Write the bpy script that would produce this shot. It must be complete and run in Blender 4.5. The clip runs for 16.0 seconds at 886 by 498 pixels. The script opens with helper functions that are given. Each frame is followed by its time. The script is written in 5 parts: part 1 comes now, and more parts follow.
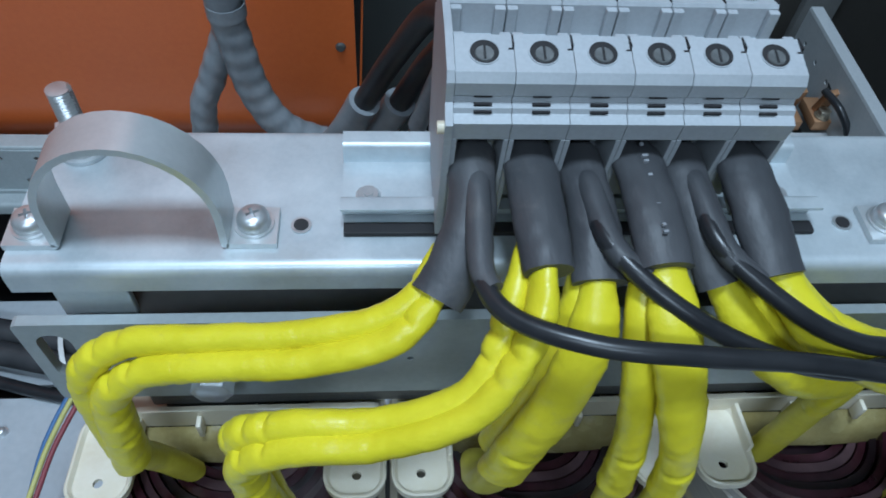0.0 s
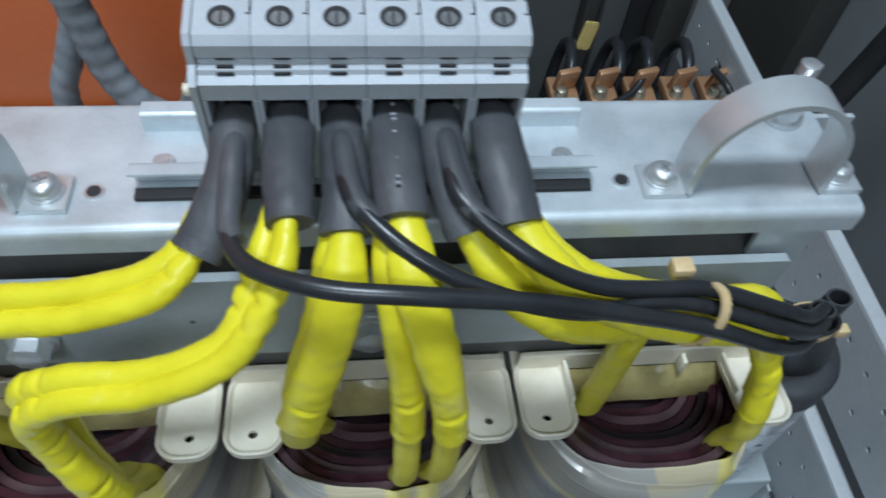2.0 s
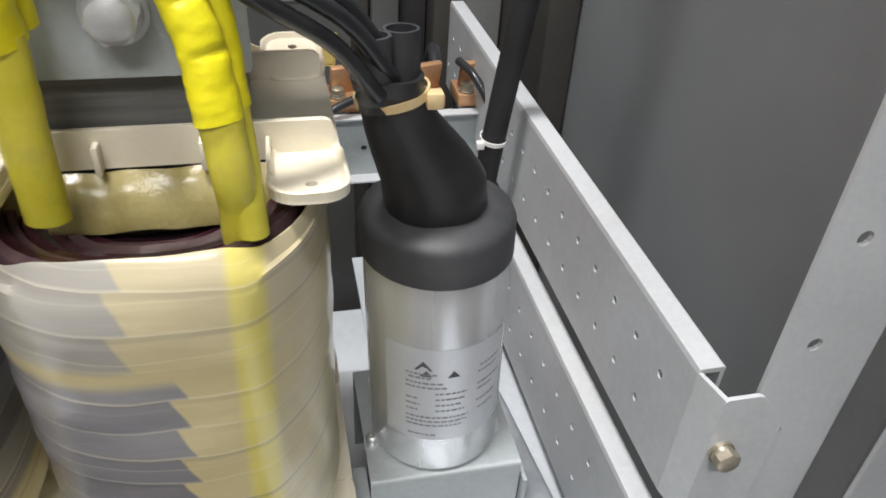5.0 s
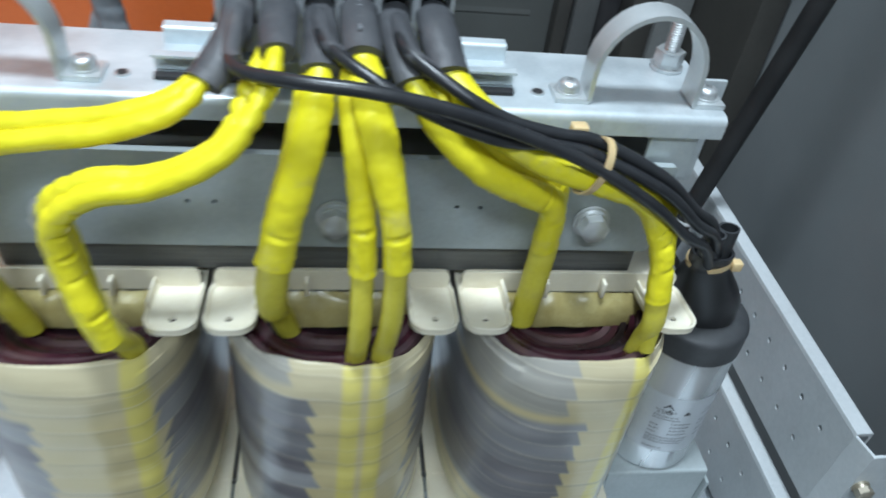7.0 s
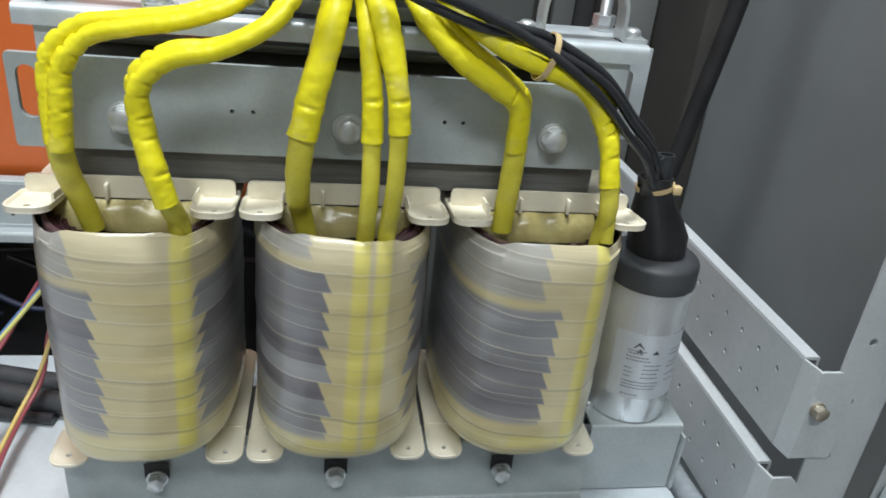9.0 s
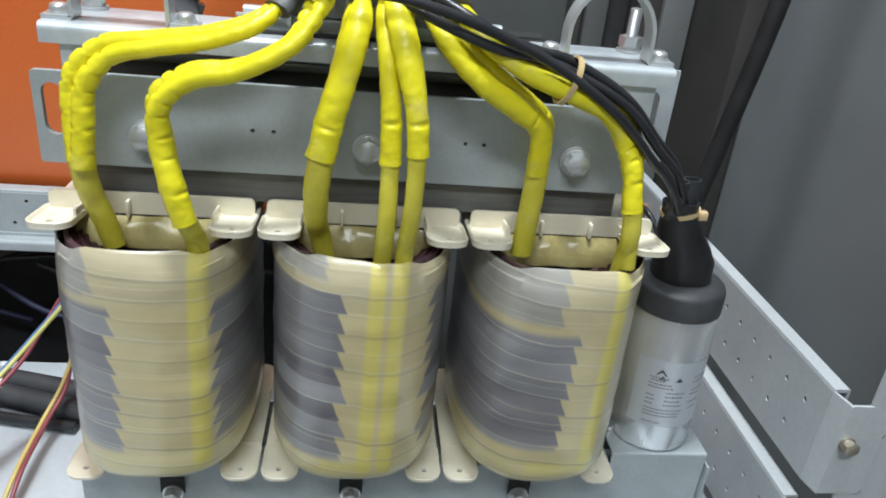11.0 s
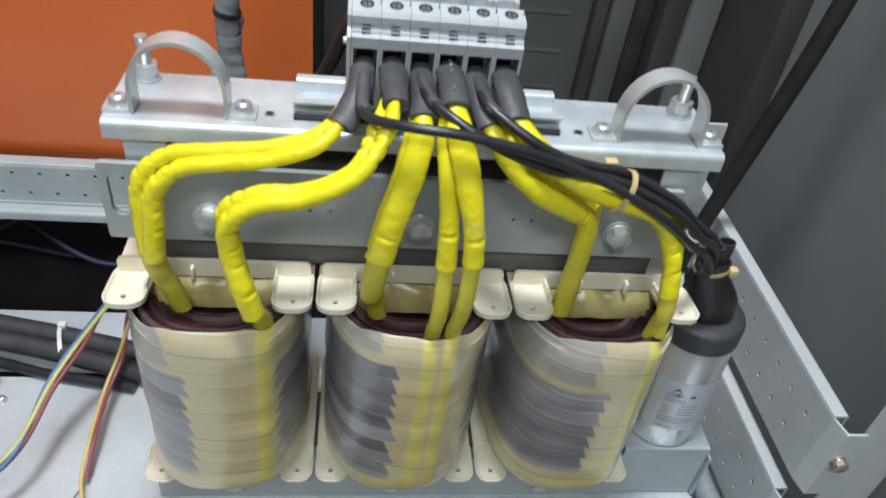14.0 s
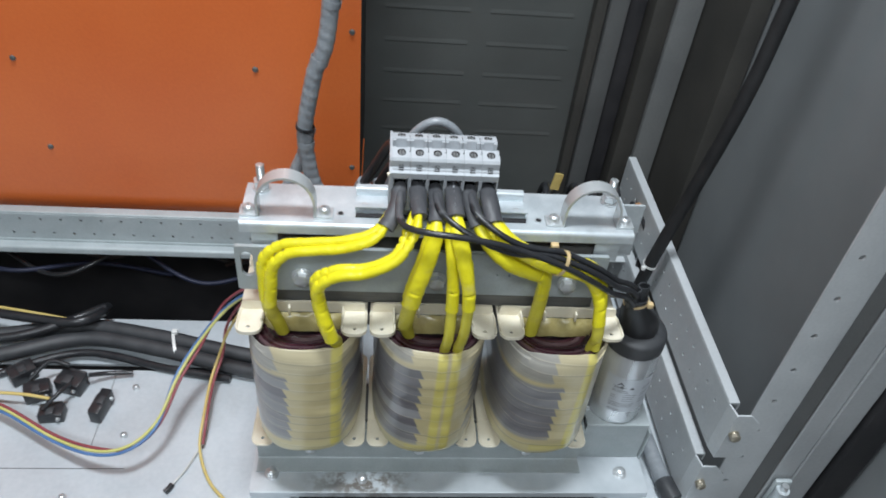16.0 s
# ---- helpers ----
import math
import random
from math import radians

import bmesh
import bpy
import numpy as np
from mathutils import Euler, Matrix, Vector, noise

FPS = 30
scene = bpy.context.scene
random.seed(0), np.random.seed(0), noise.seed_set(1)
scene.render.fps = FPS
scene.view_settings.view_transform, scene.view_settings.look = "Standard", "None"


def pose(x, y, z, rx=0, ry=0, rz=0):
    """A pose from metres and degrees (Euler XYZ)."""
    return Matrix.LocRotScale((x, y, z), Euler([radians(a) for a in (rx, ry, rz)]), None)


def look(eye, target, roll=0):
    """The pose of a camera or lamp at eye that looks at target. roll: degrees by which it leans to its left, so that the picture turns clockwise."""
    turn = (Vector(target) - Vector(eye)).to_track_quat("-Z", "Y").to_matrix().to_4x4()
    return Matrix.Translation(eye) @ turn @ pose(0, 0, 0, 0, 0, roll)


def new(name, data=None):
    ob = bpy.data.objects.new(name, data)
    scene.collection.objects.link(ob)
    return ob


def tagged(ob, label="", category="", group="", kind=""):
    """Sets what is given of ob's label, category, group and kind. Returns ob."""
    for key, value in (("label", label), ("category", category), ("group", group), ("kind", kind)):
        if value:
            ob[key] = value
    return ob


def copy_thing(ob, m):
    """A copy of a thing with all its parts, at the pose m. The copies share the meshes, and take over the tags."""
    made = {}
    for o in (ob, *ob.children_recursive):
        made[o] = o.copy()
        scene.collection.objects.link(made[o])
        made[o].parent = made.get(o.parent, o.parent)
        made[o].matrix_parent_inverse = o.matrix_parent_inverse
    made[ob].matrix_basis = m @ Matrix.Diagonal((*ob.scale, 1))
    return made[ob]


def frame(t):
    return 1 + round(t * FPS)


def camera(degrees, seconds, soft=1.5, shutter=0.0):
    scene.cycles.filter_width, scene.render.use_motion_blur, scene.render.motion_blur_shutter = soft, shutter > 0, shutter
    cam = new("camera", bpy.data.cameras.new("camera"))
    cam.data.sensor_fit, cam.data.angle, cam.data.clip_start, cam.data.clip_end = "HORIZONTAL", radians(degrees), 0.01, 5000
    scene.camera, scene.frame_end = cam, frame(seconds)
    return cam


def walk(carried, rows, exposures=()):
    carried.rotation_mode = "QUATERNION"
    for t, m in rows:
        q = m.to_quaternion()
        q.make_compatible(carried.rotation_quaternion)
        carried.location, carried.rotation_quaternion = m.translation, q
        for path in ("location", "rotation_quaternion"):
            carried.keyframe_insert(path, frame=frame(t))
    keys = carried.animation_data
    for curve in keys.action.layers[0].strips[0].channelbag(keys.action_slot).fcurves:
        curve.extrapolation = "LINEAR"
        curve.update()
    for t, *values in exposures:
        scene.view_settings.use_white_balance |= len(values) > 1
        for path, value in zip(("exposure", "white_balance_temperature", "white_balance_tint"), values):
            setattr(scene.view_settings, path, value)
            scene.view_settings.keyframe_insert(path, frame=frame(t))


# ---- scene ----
cam = camera(61.8, 16.0, soft=1.75, shutter=0.5)
PATH = [
    (0, (-0.065, -0.151, 0.586), (0.095, 1.042, -1.011), 5.7),
    (0.5, (-0.052, -0.151, 0.593), (0.107, 1.023, -1.018), 5.7),
    (1, (-0.022, -0.152, 0.595), (0.152, 0.999, -1.032), 6.1),
    (1.5, (-0.015, -0.155, 0.595), (0.169, 0.984, -1.039), 6.4),
    (2, (-0.004, -0.172, 0.593), (0.224, 1.003, -1.01), 7.0),
    (2.5, (0.07, -0.198, 0.569), (0.316, 1.13, -0.906), 5.5),
    (3, (0.135, -0.212, 0.499), (0.428, 1.296, -0.781), 2.5),
    (3.5, (0.174, -0.219, 0.424), (0.495, 1.405, -0.699), 1.5),
    (3.7, (0.175, -0.213, 0.4), (0.589, 1.352, -0.775), 2.4),
    (5.8, (0.153, -0.255, 0.445), (0.521, 1.309, -0.746), 4.8),
    (6, (0.136, -0.251, 0.472), (0.492, 1.291, -0.75), 5.3),
    (6.5, (0.08, -0.267, 0.523), (0.409, 1.244, -0.745), 6.6),
    (7, (-0.002, -0.3, 0.56), (0.297, 1.192, -0.737), 8.2),
    (7.5, (-0.019, -0.375, 0.575), (0.26, 1.186, -0.643), 9.4),
    (8, (-0.024, -0.413, 0.525), (0.345, 1.198, -0.601), 9.0),
    (8.5, (-0.046, -0.454, 0.497), (0.328, 1.262, -0.459), 7.6),
    (8.7, (-0.018, -0.453, 0.475), (0.335, 1.299, -0.423), 6.7),
    (10.8, (-0.008, -0.451, 0.473), (0.236, 1.337, -0.39), 5.9),
    (11, (-0.007, -0.445, 0.48), (0.237, 1.338, -0.391), 6.0),
    (11.5, (-0.016, -0.425, 0.497), (0.243, 1.32, -0.444), 6.9),
    (12, (-0.019, -0.411, 0.51), (0.249, 1.298, -0.495), 7.5),
    (12.5, (-0.024, -0.398, 0.524), (0.238, 1.272, -0.544), 7.5),
    (13, (-0.036, -0.389, 0.555), (0.218, 1.227, -0.595), 7.4),
    (13.5, (-0.044, -0.382, 0.585), (0.207, 1.175, -0.645), 7.9),
    (14, (-0.044, -0.382, 0.618), (0.211, 1.145, -0.649), 8.3),
    (14.5, (-0.048, -0.411, 0.679), (0.199, 1.105, -0.603), 8.7),
    (15, (-0.057, -0.449, 0.736), (0.169, 1.052, -0.566), 8.7),
    (15.5, (-0.055, -0.486, 0.768), (0.153, 1.004, -0.549), 8.0),
    (16, (-0.058, -0.531, 0.825), (0.121, 0.964, -0.491), 6.3),
]
walk(cam, [(t, look(eye, target, roll)) for t, eye, target, roll in PATH],
     [(0.0, -0.93, 5150, 4), (1.5, -0.75, 5500, 7), (2.2, -0.61, 5700, 7), (3.0, -0.04, 6600, 15), (3.5, 0.30, 6750, 16), (6.0, 0.12, 7000, 18), (7.0, -0.1, 5700, 5), (8.5, -0.03, 6380, 10),
      (11.0, 0.04, 6250, 10), (13.0, -0.02, 6200, 10), (14.5, -0.26, 6350, 12), (16.0, -0.26, 6200, 11)])

# ---------------- world and light ----------------
world = bpy.data.worlds.new("world")
scene.world = world
world.use_nodes = True
world.node_tree.nodes["Background"].inputs["Color"].default_value = (0.55, 0.6, 0.66, 1)
world.node_tree.nodes["Background"].inputs["Strength"].default_value = 0.05


def area_lamp(name, eye, target, sx, sy, power, colour):
    data = bpy.data.lights.new(name, "AREA")
    data.shape, data.size, data.size_y, data.energy, data.color = "RECTANGLE", sx, sy, power, colour
    ob = new(name, data)
    ob.matrix_world = look(eye, target)
    return ob


area_lamp("ceiling_lamp_light", (-0.12, -0.16, 2.28), (-0.12, -0.15, 0.3), 0.34, 0.28, 46.0, (0.93, 0.985, 1.0))
# unseen fill lamp, added to brighten the coil fronts
area_lamp("front_ceiling_lamp_light", (-0.25, -1.65, 2.28), (-0.1, -0.9, 0.0), 1.2, 0.3, 38.0, (0.93, 0.985, 1.0))


# ---------------- materials ----------------
def ramp(nt, fac, stops):
    r = nt.nodes.new("ShaderNodeValToRGB")
    while len(r.color_ramp.elements) < len(stops):
        r.color_ramp.elements.new(0.5)
    for e, (p, c) in zip(r.color_ramp.elements, stops):
        e.position, e.color = p, (*c, 1) if len(c) == 3 else c
    nt.links.new(fac, r.inputs["Fac"])
    return r.outputs["Color"]


def noise_tex(nt, vec, scale, detail=4.0, rough=0.55, stretch=None):
    n = nt.nodes.new("ShaderNodeTexNoise")
    n.inputs["Scale"].default_value, n.inputs["Detail"].default_value, n.inputs["Roughness"].default_value = scale, detail, rough
    if stretch:
        m = nt.nodes.new("ShaderNodeMapping")
        m.inputs["Scale"].default_value = stretch
        nt.links.new(vec, m.inputs["Vector"])
        vec = m.outputs["Vector"]
    nt.links.new(vec, n.inputs["Vector"])
    return n.outputs["Fac"]


def mix(nt, fac, a, b, mode="MIX"):
    m = nt.nodes.new("ShaderNodeMix")
    m.data_type, m.blend_type = "RGBA", mode
    for sock, v in ((m.inputs[0], fac), (m.inputs[6], a), (m.inputs[7], b)):
        if hasattr(v, "is_linked"):
            nt.links.new(v, sock)
        elif isinstance(v, tuple):
            sock.default_value = (*v, 1) if len(v) == 3 else v
        else:
            sock.default_value = v
    return m.outputs[2]


def base_mat(name, metal=0.0, rough=0.5, spec=0.5):
    mat = bpy.data.materials.new(name)
    mat.use_nodes = True
    nt = mat.node_tree
    p = nt.nodes["Principled BSDF"]
    p.inputs["Metallic"].default_value, p.inputs["Roughness"].default_value = metal, rough
    p.inputs["Specular IOR Level"].default_value = spec
    tc = nt.nodes.new("ShaderNodeTexCoord")
    return mat, nt, p, tc.outputs["Object"]


def bump(nt, p, height, strength, distance):
    b = nt.nodes.new("ShaderNodeBump")
    b.inputs["Strength"].default_value, b.inputs["Distance"].default_value = strength, distance
    nt.links.new(height, b.inputs["Height"])
    nt.links.new(b.outputs["Normal"], p.inputs["Normal"])


def surface(name, c1, c2, metal=0.0, rough=(0.4, 0.6), scale=30.0, fine=400.0, relief=0.15, depth=0.0004, dirt=None, dirt_amount=0.5, spec=0.5, stretch=None):
    """Two-scale mottled surface: c1 and c2 mixed by coarse and fine noise, with blotches of dirt."""
    mat, nt, p, vec = base_mat(name, metal, rough[0], spec)
    big, small = noise_tex(nt, vec, scale, 5, stretch=stretch), noise_tex(nt, vec, fine, 3, stretch=stretch)
    col = mix(nt, ramp(nt, big, [(0.35, (0, 0, 0)), (0.68, (1, 1, 1))]), c1, c2)
    col = mix(nt, 0.05, col, ramp(nt, small, [(0.3, (0, 0, 0)), (0.7, (1, 1, 1))]), "OVERLAY")
    if dirt:
        d = noise_tex(nt, vec, scale * 0.37, 6, 0.7)
        col = mix(nt, ramp(nt, d, [(0.55, (0, 0, 0)), (0.75, (dirt_amount,) * 3)]), col, dirt)
    nt.links.new(col, p.inputs["Base Color"])
    mr = nt.nodes.new("ShaderNodeMapRange")
    mr.inputs["To Min"].default_value, mr.inputs["To Max"].default_value = rough
    nt.links.new(big, mr.inputs["Value"])
    nt.links.new(mr.outputs["Result"], p.inputs["Roughness"])
    if relief:
        bump(nt, p, small, relief, depth)
    return mat


ZINC = surface("zinc_plated_steel", (0.50, 0.55, 0.58), (0.66, 0.71, 0.735), 0.35, (0.30, 0.50), 42, 600, 0.12, 0.0003, (0.34, 0.33, 0.30), 0.45)
# dull zinc; on the cross rail it also carries the rail's shade
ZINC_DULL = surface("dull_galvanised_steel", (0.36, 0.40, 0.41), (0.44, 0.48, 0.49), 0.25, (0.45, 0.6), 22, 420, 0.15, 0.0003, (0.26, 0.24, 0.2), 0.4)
BASE_ZINC, _nt, _p, _vec = base_mat("stained_zinc_base", 0.3, 0.42)
_sep = _nt.nodes.new("ShaderNodeVectorMath")
_sep.operation = "DISTANCE"
_map = _nt.nodes.new("ShaderNodeMapping")
_map.inputs["Scale"].default_value = (1.0, 2.2, 1.0)
_nt.links.new(_vec, _map.inputs["Vector"])
_nt.links.new(_map.outputs["Vector"], _sep.inputs[0])
_sep.inputs[1].default_value = (-0.066, -0.125, 0.04)
_far = _nt.nodes.new("ShaderNodeMapRange")
_far.inputs["From Min"].default_value, _far.inputs["From Max"].default_value = 0.075, 0.02
_nt.links.new(_sep.outputs["Value"], _far.inputs["Value"])
_spots = ramp(_nt, noise_tex(_nt, _vec, 70, 5, 0.7), [(0.45, (0, 0, 0)), (0.58, (1, 1, 1))])
_stain = mix(_nt, 1.0, _spots, _far.outputs["Result"], "MULTIPLY")
_tone = mix(_nt, ramp(_nt, noise_tex(_nt, _vec, 26, 5), [(0.35, (0, 0, 0)), (0.68, (1, 1, 1))]), (0.50, 0.545, 0.575), (0.62, 0.66, 0.69))
_nt.links.new(mix(_nt, _stain, _tone, (0.20, 0.18, 0.16)), _p.inputs["Base Color"])
CHROME = surface("bright_zinc_fastener", (0.58, 0.60, 0.61), (0.70, 0.72, 0.73), 0.72, (0.28, 0.42), 90, 900, 0.1, 0.0002)
SCREW_STEEL = surface("dull_screw_steel", (0.22, 0.23, 0.23), (0.36, 0.37, 0.37), 0.7, (0.3, 0.45), 300, 900, 0.1, 0.0002)
ALU = surface("brushed_aluminium_can", (0.70, 0.72, 0.74), (0.80, 0.82, 0.84), 0.72, (0.22, 0.34), 20, 260, 0.12, 0.0002, stretch=(1, 1, 0.06))
FLOOR_STEEL = surface("light_grey_plate", (0.46, 0.50, 0.53), (0.56, 0.60, 0.63), 0.15, (0.45, 0.62), 9, 160, 0.1, 0.0003, (0.36, 0.37, 0.36), 0.4)
RAIL_GREY = surface("light_grey_rail", (0.50, 0.525, 0.54), (0.57, 0.595, 0.61), 0.15, (0.42, 0.58), 16, 300, 0.08, 0.0003, (0.4, 0.4, 0.38), 0.3)
WALL_GREY = surface("grey_textured_paint", (0.215, 0.228, 0.234), (0.262, 0.276, 0.282), 0.0, (0.5, 0.66), 6, 900, 0.35, 0.0005)
WALL_DARK = surface("dark_grey_paint", (0.075, 0.08, 0.077), (0.10, 0.105, 0.10), 0.0, (0.5, 0.7), 5, 500, 0.25, 0.0005, (0.07, 0.065, 0.06), 0.5)
FRAME_BROWN = surface("dark_brown_frame_steel", (0.045, 0.043, 0.039), (0.064, 0.060, 0.053), 0.1, (0.5, 0.7), 8, 300, 0.15, 0.0004)
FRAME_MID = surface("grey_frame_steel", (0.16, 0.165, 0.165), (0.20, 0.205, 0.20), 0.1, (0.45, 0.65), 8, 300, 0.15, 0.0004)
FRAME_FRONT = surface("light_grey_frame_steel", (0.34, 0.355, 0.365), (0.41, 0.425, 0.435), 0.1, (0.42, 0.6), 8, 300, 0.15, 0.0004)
# frame steel darkened, so that the colour carries its shade
FRAME_SHADED = surface("shaded_frame_steel", (0.088, 0.09, 0.09), (0.118, 0.12, 0.118), 0.1, (0.45, 0.65), 8, 300, 0.15, 0.0004)
# near-black for gaps, wells and notches, their shade as colour; also for rubber
BLACK_GAP = surface("black_recess_shade_and_rubber", (0.012, 0.012, 0.014), (0.03, 0.028, 0.03), 0.0, (0.6, 0.8), 12, 120, 0.2, 0.001)
ORANGE = surface("orange_gloss_paint", (0.66, 0.142, 0.031), (0.71, 0.168, 0.039), 0.0, (0.26, 0.36), 5, 260, 0.06, 0.0003, (0.5, 0.12, 0.035), 0.35)
TERMINAL = surface("grey_terminal_plastic", (0.43, 0.455, 0.48), (0.48, 0.505, 0.53), 0.0, (0.42, 0.52), 60, 900, 0.08, 0.0002, (0.3, 0.31, 0.32), 0.3)
SHRINK = surface("dark_grey_shrink_tube", (0.050, 0.052, 0.058), (0.088, 0.089, 0.095), 0.0, (0.42, 0.58), 60, 420, 0.35, 0.0006, (0.14, 0.13, 0.125), 0.7, stretch=(1.0, 0.35, 1.0))
BLACK_CABLE = surface("black_cable", (0.018, 0.019, 0.022), (0.03, 0.031, 0.034), 0.0, (0.26, 0.36), 60, 500, 0.12, 0.0003)
BLACK_RUBBER = surface("black_rubber_boot", (0.014, 0.014, 0.016), (0.026, 0.026, 0.028), 0.0, (0.32, 0.5), 40, 400, 0.15, 0.0004)
BLACK_PLASTIC = surface("grey_black_plastic_cap", (0.036, 0.038, 0.042), (0.056, 0.058, 0.062), 0.0, (0.42, 0.55), 50, 600, 0.1, 0.0003)
YELLOW = surface("bright_yellow_sleeve", (0.74, 0.655, 0.010), (0.83, 0.745, 0.02), 0.0, (0.28, 0.46), 55, 380, 0.35, 0.0007, (0.56, 0.49, 0.19), 0.8)
YELLOW_DULL = surface("dusty_yellow_insulation", (0.60, 0.53, 0.04), (0.68, 0.61, 0.07), 0.0, (0.36, 0.55), 70, 400, 0.2, 0.0005, (0.46, 0.38, 0.13), 0.6)
CREAM = surface("cream_nylon", (0.74, 0.68, 0.53), (0.80, 0.75, 0.62), 0.0, (0.25, 0.4), 45, 500, 0.08, 0.0003, (0.5, 0.40, 0.24), 0.45)
VARNISH = surface("varnished_paper", (0.25, 0.20, 0.070), (0.42, 0.36, 0.160), 0.0, (0.18, 0.34), 45, 500, 0.2, 0.0008, (0.24, 0.18, 0.07), 0.5)
MAROON = surface("maroon_varnished_winding", (0.026, 0.007, 0.011), (0.055, 0.017, 0.026), 0.0, (0.12, 0.24), 70, 300, 0.2, 0.0005, stretch=(1, 1, 6))
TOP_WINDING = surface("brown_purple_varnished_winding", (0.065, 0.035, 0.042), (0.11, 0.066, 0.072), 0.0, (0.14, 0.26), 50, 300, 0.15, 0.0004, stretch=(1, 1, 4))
# maroon winding darkened: the shade inside the coil is put into the colour
SHADED_WINDING = surface("shaded_inner_winding", (0.010, 0.005, 0.007), (0.024, 0.010, 0.014), 0.0, (0.25, 0.4), 70, 300, 0.2, 0.0005)
STRAP = surface("bright_zinc_strap", (0.58, 0.61, 0.62), (0.68, 0.71, 0.72), 0.5, (0.24, 0.36), 40, 500, 0.1, 0.0003)
LAMINATION = surface("laminated_core_steel", (0.12, 0.12, 0.115), (0.18, 0.18, 0.17), 0.3, (0.45, 0.6), 20, 200, 0.5, 0.0005, (0.10, 0.085, 0.07), 0.6, stretch=(1, 1, 30))
CONDUIT = surface("grey_corrugated_wrap", (0.21, 0.23, 0.25), (0.29, 0.31, 0.33), 0.0, (0.24, 0.4), 60, 300, 0.15, 0.0004, (0.16, 0.17, 0.18), 0.5)
TIE = surface("amber_nylon_tie", (0.62, 0.45, 0.22), (0.70, 0.54, 0.30), 0.0, (0.28, 0.4), 90, 500, 0.05, 0.0002)
TIE_WHITE = surface("white_nylon_tie", (0.70, 0.70, 0.68), (0.78, 0.78, 0.76), 0.0, (0.3, 0.4), 90, 500, 0.05, 0.0002)
COPPER = surface("copper_bar", (0.46, 0.25, 0.13), (0.56, 0.32, 0.17), 0.45, (0.35, 0.5), 40, 300, 0.1, 0.0003)
BRASS = surface("brass_bolt", (0.40, 0.36, 0.28), (0.50, 0.45, 0.36), 0.8, (0.3, 0.45), 60, 500, 0.1, 0.0003)
MATT_BLACK = surface("matt_black_sheath", (0.014, 0.014, 0.015), (0.024, 0.024, 0.025), 0.0, (0.6, 0.75), 40, 300, 0.15, 0.0004)
# two wire colours darkened to carry the shade of the recess
WIRE_BLUE_SHADED = surface("shaded_blue_wire", (0.015, 0.02, 0.05), (0.03, 0.035, 0.07), 0.0, (0.5, 0.6), 60, 400, 0.1, 0.0002)
WIRE_BROWN_SHADED = surface("shaded_brown_wire", (0.035, 0.02, 0.018), (0.05, 0.03, 0.026), 0.0, (0.5, 0.6), 60, 400, 0.1, 0.0002)
WIRE_BLUE = surface("blue_wire", (0.07, 0.16, 0.36), (0.10, 0.20, 0.42), 0.0, (0.3, 0.45), 60, 400, 0.1, 0.0002)
WIRE_RED = surface("dark_red_wire", (0.24, 0.055, 0.07), (0.30, 0.075, 0.085), 0.0, (0.3, 0.45), 60, 400, 0.1, 0.0002)
WIRE_GREEN = surface("yellow_green_wire", (0.56, 0.54, 0.16), (0.62, 0.60, 0.22), 0.0, (0.3, 0.45), 60, 400, 0.1, 0.0002)
WIRE_YELLOW = surface("ochre_yellow_wire", (0.58, 0.44, 0.14), (0.64, 0.50, 0.18), 0.0, (0.3, 0.45), 60, 400, 0.1, 0.0002)
WIRE_WHITE = surface("white_wire", (0.55, 0.55, 0.53), (0.65, 0.65, 0.63), 0.0, (0.3, 0.45), 60, 400, 0.1, 0.0002)
LABEL = surface("silver_label", (0.62, 0.65, 0.69), (0.68, 0.71, 0.75), 0.45, (0.35, 0.45), 40, 500, 0.05, 0.0002)
INK = surface("dark_ink", (0.05, 0.05, 0.06), (0.09, 0.09, 0.10), 0.0, (0.5, 0.6), 60, 500, 0.05, 0.0001)
INK_SOFT = surface("faded_ink", (0.20, 0.21, 0.23), (0.27, 0.28, 0.30), 0.0, (0.5, 0.6), 60, 500, 0.05, 0.0001)
INK_PALE = surface("pale_ink", (0.28, 0.29, 0.31), (0.36, 0.37, 0.39), 0.0, (0.5, 0.6), 60, 500, 0.05, 0.0001)
ROOM_WALL = surface("grey_room_wall", (0.36, 0.36, 0.35), (0.42, 0.42, 0.41), 0.0, (0.6, 0.8), 3, 60, 0.1, 0.001)
ROOM_FLOOR = surface("grey_room_floor", (0.22, 0.22, 0.22), (0.27, 0.27, 0.26), 0.0, (0.4, 0.6), 3, 60, 0.1, 0.001)


